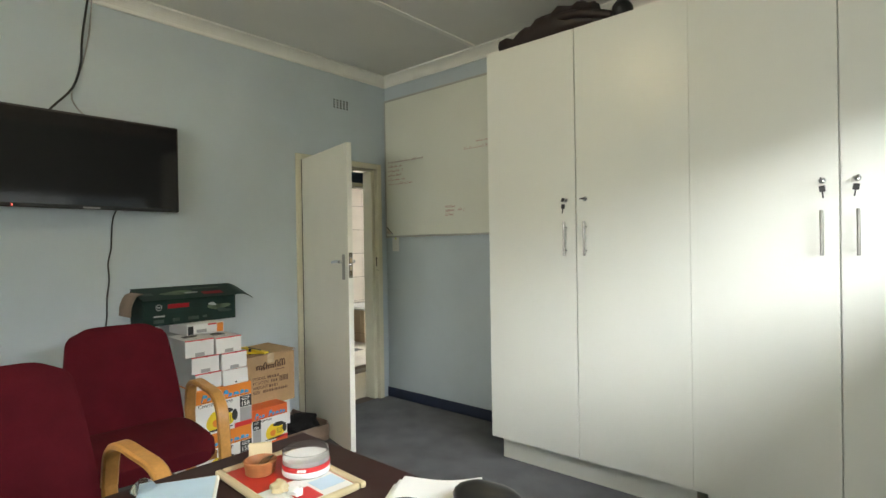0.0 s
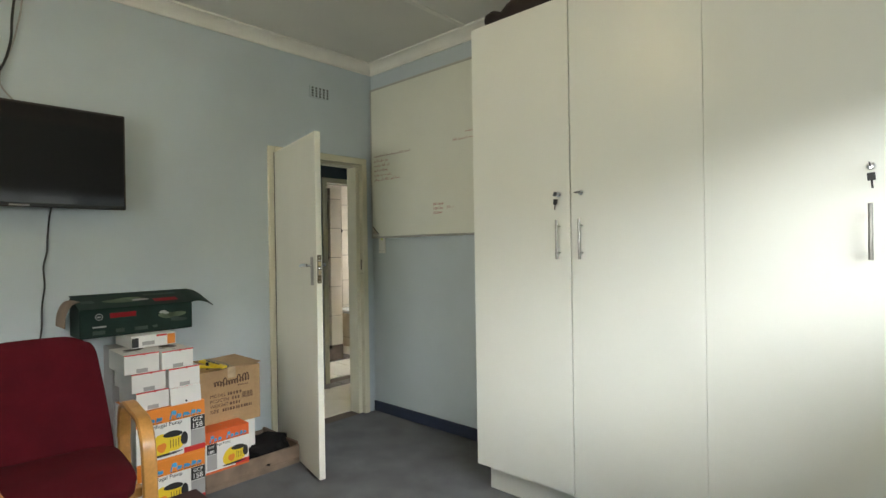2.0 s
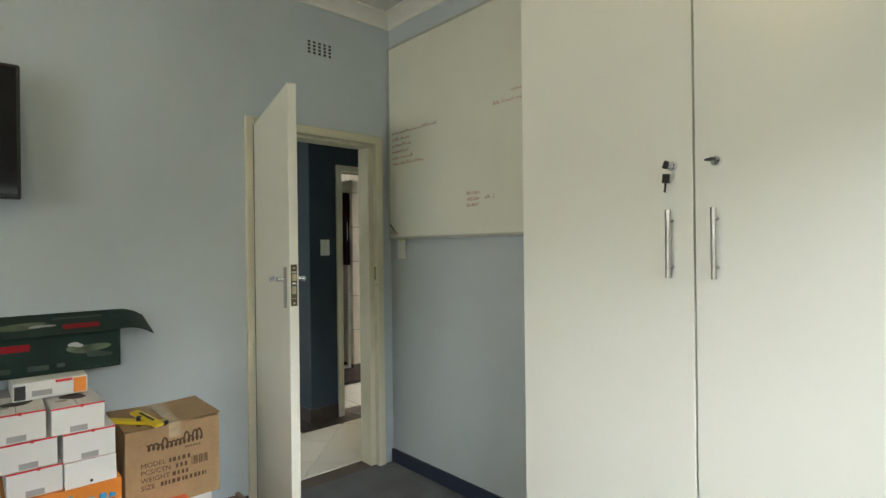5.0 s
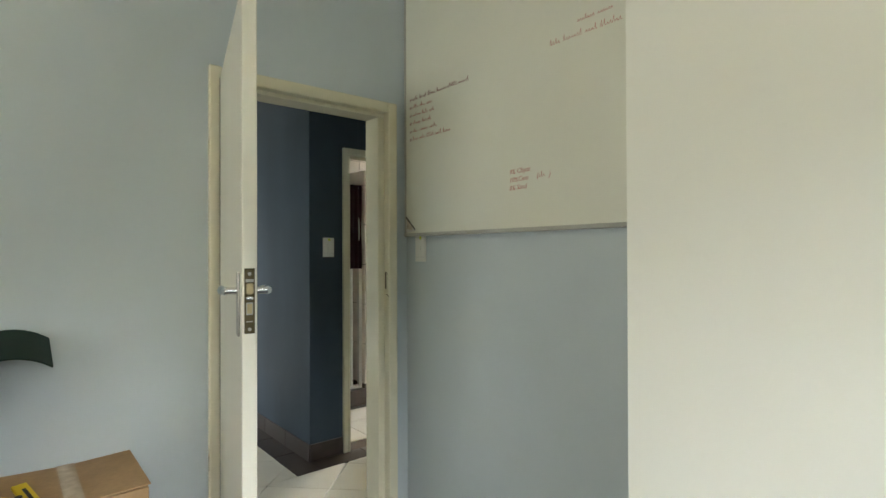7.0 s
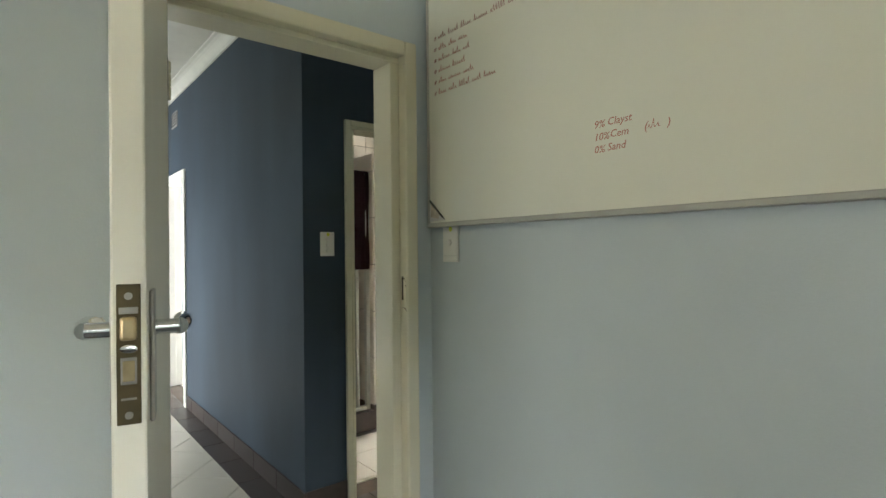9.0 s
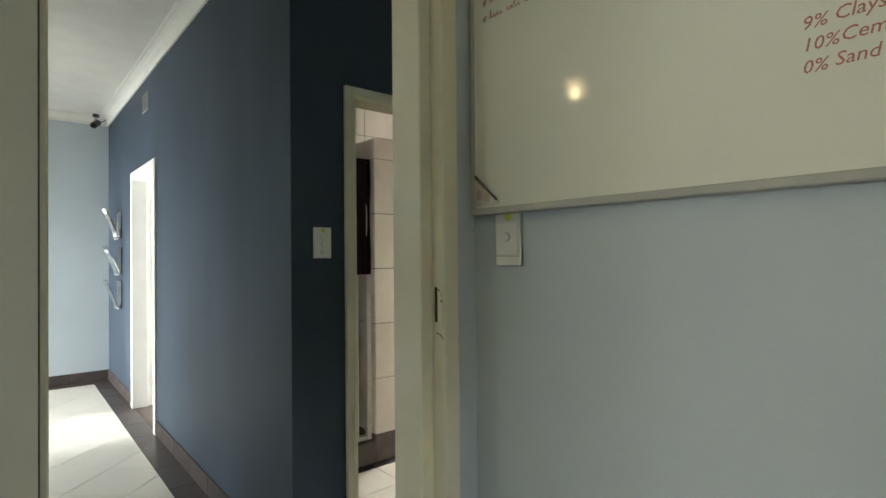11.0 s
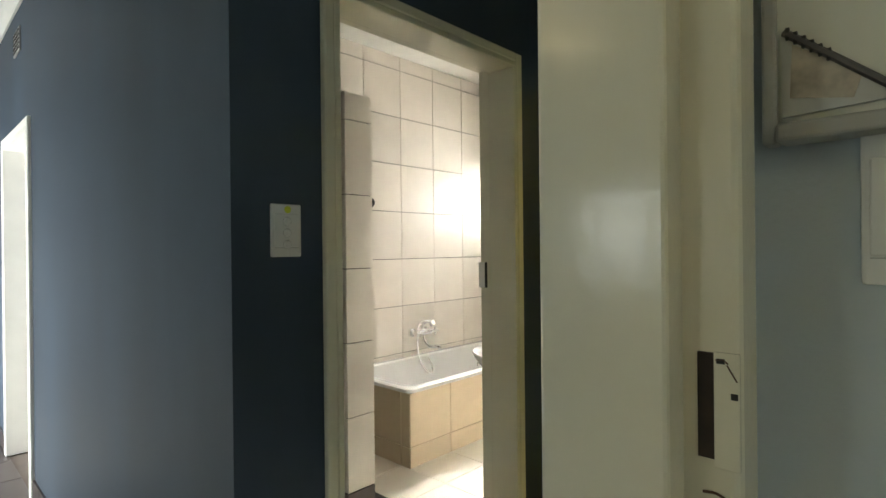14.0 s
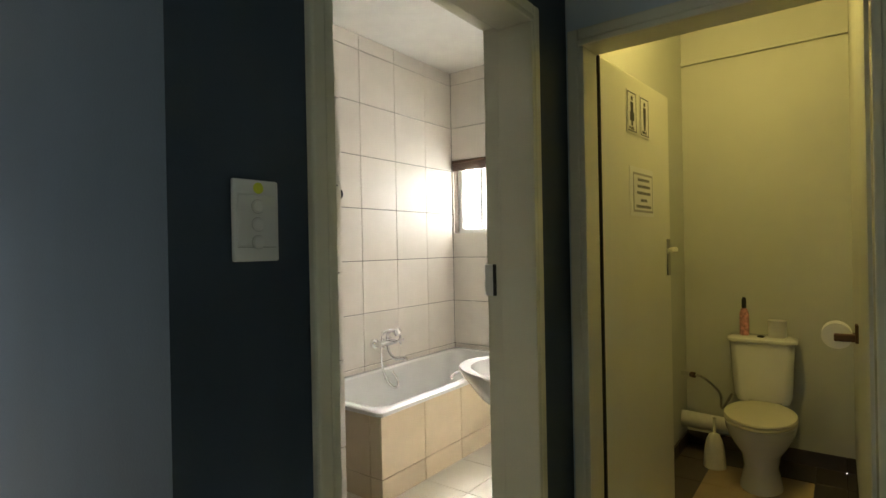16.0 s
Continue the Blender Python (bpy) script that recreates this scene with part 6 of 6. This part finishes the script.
def lay(parent, to_world, u0, u1, v0, v1, size_u, size_v, ou, ov, material, thick=0.008, gap=0.0045, turn=0.0, holes=(), name="tile"):
    """Tiles over a rectangle of a plane; turn: degrees by which the pattern lies askew; to_world maps (u, v, height)."""
    ca, sa = math.cos(radians(turn)), math.sin(radians(turn))
    corners = [(u * ca + v * sa, -u * sa + v * ca) for u in (u0, u1) for v in (v0, v1)]
    i0, i1 = math.floor((min(c[0] for c in corners) - ou) / size_u), math.ceil((max(c[0] for c in corners) - ou) / size_u)
    j0, j1 = math.floor((min(c[1] for c in corners) - ov) / size_v), math.ceil((max(c[1] for c in corners) - ov) / size_v)
    for i in range(i0, i1):
        for j in range(j0, j1):
            a0, a1, b0, b1 = ou + i * size_u + gap / 2, ou + (i + 1) * size_u - gap / 2, ov + j * size_v + gap / 2, ov + (j + 1) * size_v - gap / 2
            poly = [(a * ca - b * sa, a * sa + b * ca) for a, b in ((a0, b0), (a1, b0), (a1, b1), (a0, b1))]
            whole = all(u0 <= p[0] <= u1 and v0 <= p[1] <= v1 for p in poly)
            if not whole:
                for ax, val, kp in ((0, u0, 1), (0, u1, -1), (1, v0, 1), (1, v1, -1)):
                    poly = clip(poly, ax, val, kp) if poly else poly
                if len(poly) < 3:
                    continue
                area = abs(sum(p[0] * q[1] - q[0] * p[1] for p, q in zip(poly, poly[1:] + poly[:1]))) / 2
                if area < 0.0006:
                    continue
            cx, cy = sum(p[0] for p in poly) / len(poly), sum(p[1] for p in poly) / len(poly)
            if any(h[0] < cx < h[1] and h[2] < cy < h[3] for h in holes):
                continue
            me = tile_mesh([(p[0] - cx, p[1] - cy) for p in poly], thick, material, (size_u, size_v, turn, thick, material.name, gap) if whole else None)
            ob = new(name, me)
            ob.parent = parent
            ob.matrix_basis = to_world @ Matrix.Translation((cx, cy, 0))


UP = pose(0, 0, -0.0065)
# wall planes: columns are the tile's u, v and outward directions
TO_XP = Matrix(((0, 0, 1, 0), (1, 0, 0, 0), (0, 1, 0, 0), (0, 0, 0, 1)))            # u = y, v = z, looks along +x
TO_YM = Matrix(((1, 0, 0, 0), (0, 0, -1, 0), (0, 1, 0, 0), (0, 0, 0, 1)))           # u = x, v = z, looks along -y
TO_YP = Matrix(((-1, 0, 0, 0), (0, 0, 1, 0), (0, 1, 0, 0), (0, 0, 0, 1)))

TS, TW = 0.3735, 0.3665
lay(wall_tap, pose(X_TAP - 0.0085, 0, 0) @ TO_XP, Y_B + 0.152, Y_WIN, 0.0, 2.866, TW, TS, 5.735, 0.144, M_TILE)
NW = pose(0, Y_WIN + 0.0085, 0) @ TO_YM
for a, b, c, d in ((X_TAP, -6.397, 0, 2.866), (-6.397, -5.40, 0, 1.462), (-6.397, -5.40, 2.104, 2.866), (-5.40, -4.66, 0, 2.866)):
    lay(wall_win, NW, a, b, c, d, TW, TS, X_TAP, 0.144, M_TILE)
lay(pier, pose(-5.3585, 0, 0) @ TO_XP, 4.425, 4.586, 0.18, 2.10, 0.5, 0.3575, 4.2, 0.18, M_TILE)
lay(pier, pose(0, 4.4325, 0) @ TO_YM, X_TAP + 0.001, -5.359, 0.18, 2.10, 0.362, 0.3575, -5.359, 0.18, M_TILE)
lay(pier, pose(-5.3585, 0, 0) @ TO_XP, 4.425, 4.586, 0.0, 0.178, 0.5, 0.2, 4.2, -0.02, M_DTILE)
lay(pier, pose(0, 4.4325, 0) @ TO_YM, -5.50, -5.359, 0.0, 0.178, 0.5, 0.2, -5.359, -0.02, M_DTILE)
lay(pier, pose(0, 0, 2.093), X_TAP + 0.001, -5.352, 4.425, 4.586, 0.362, 0.4, -5.352, 4.3, M_TILE)
panel = setting("trim_bath_panel", boxes((-5.70, -5.665, 5.118, Y_WIN, 0.0, BZ - 0.032), (X_TAP, -5.7005, 5.118, 5.15, 0.0, BZ - 0.032)), M_GROUT, "bath panel of beige tiles", "bath panel")
for z0, z1 in ((0.0, 0.124), (0.128, BZ - 0.031)):
    lay(panel, pose(-5.6655, 0, 0) @ TO_XP, 5.110, Y_WIN - 0.001, z0, z1, TW, 0.5, 5.110, z0 - 0.002, M_TILEB)
    lay(panel, pose(0, 5.1185, 0) @ TO_YM, X_TAP + 0.001, -5.6655, z0, z1, TW, 0.5, -5.742, z0 - 0.002, M_TILEB)

lay(floor_bath, UP, -5.283, X_BD - 0.15, Y_B + 0.152, 4.773, 0.365, 0.365, -5.366, 5.475, M_FTILE)
lay(floor_bath, UP, X_TAP, X_BD - 0.15, 4.775, Y_WIN, 0.365, 0.365, -5.366, 5.475, M_FTILE)
lay(floor_bath, UP, -5.352, -5.285, Y_B + 0.152, 4.586, 0.18, 0.36, -5.352, 5.45, M_DTILE)
lay(floor_bath, UP, X_TAP, -5.285, 4.588, 4.773, 0.36, 0.4, -5.37, 4.5, M_DTILE)

HS = 0.374
lay(floor_hall, UP, X_END + 0.16, -4.307, -0.2, 3.31, HS, HS, -0.831, 5.61, M_FTILE, turn=45)
lay(floor_hall, UP, -4.305, X_W - 0.155, -0.2, 4.66, HS, HS, -0.831, 5.61, M_FTILE, turn=45)
lay(floor_hall, UP, X_END, -4.307, 3.312, Y_B, 0.374, 0.4, -4.307, 3.2, M_DTILE)
lay(floor_hall, UP, X_BD, -4.307, Y_B + 0.002, 4.66, 0.4, 0.374, -4.6, 3.467, M_DTILE)
lay(floor_hall, UP, X_BD, X_W - 0.155, 4.662, Y_T + 0.15, 0.374, 0.4, X_BD, 4.6, M_DTILE)
lay(floor_hall, UP, X_END, X_END + 0.158, -0.2, 3.31, 0.4, 0.374, X_END - 0.1, 3.31, M_DTILE)

lay(floor_toilet, UP, -4.36, -3.845, Y_T + 0.152, 6.66, 0.33, 0.33, -4.36, 6.66, M_TERRA)
for a, b, c, d in ((X_TL, -4.362, Y_T + 0.152, Y_TB), (-3.843, X_TR, Y_T + 0.152, Y_TB), (-4.36, -3.845, 6.662, Y_TB)):
    lay(floor_toilet, UP, a, b, c, d, 0.33, 0.33, -4.36, 6.662, M_DTILE)

sk = setting("baseboard_hall_north", boxes((X_END, -7.85, Y_B - 0.002, Y_B, 0.002, 0.11), (-6.88, X_BD, Y_B - 0.002, Y_B, 0.002, 0.11)), M_GROUTD, "dark tile skirting", "baseboard")
for a, b in ((X_END, -7.852), (-6.878, X_BD + 0.008)):
    lay(sk, pose(0, Y_B - 0.002, 0) @ TO_YM, a, b, 0.003, 0.112, 0.374, 0.4, -4.455, -0.1, M_DTILE)
sk = setting("baseboard_hall_end", boxes((X_END, X_END + 0.002, -0.2, Y_B - 0.011, 0.002, 0.11)), M_GROUTD, "dark tile skirting", "baseboard")
lay(sk, pose(X_END + 0.002, 0, 0) @ TO_XP, -0.2, Y_B - 0.011, 0.003, 0.112, 0.374, 0.4, 3.1, -0.1, M_DTILE)
sk = setting("baseboard_alcove", boxes((X_BD, X_BD + 0.002, Y_B + 0.001, 3.705, 0.002, 0.11), (X_BD, X_BD + 0.002, 4.59, Y_T, 0.002, 0.11)), M_GROUTD, "dark tile skirting", "baseboard")
for a, b in ((Y_B + 0.001, 3.705), (4.59, Y_T)):
    lay(sk, pose(X_BD + 0.002, 0, 0) @ TO_XP, a, b, 0.003, 0.112, 0.374, 0.4, 3.467, -0.1, M_DTILE)
sk = setting("baseboard_toilet", boxes((X_TL, X_TR, Y_TB - 0.002, Y_TB, 0.002, 0.085), (X_TL, X_TL + 0.002, 5.7, Y_TB - 0.011, 0.002, 0.085), (X_TR - 0.002, X_TR, Y_T + 0.16, Y_TB - 0.011, 0.002, 0.085)), M_GROUTD, "dark tile skirting", "baseboard")
lay(sk, pose(0, Y_TB - 0.002, 0) @ TO_YM, X_TL, X_TR, 0.003, 0.090, 0.33, 0.4, -4.36, -0.1, M_DTILE)
lay(sk, pose(X_TL + 0.002, 0, 0) @ TO_XP, 5.7, Y_TB - 0.011, 0.003, 0.090, 0.33, 0.4, 6.66, -0.1, M_DTILE)
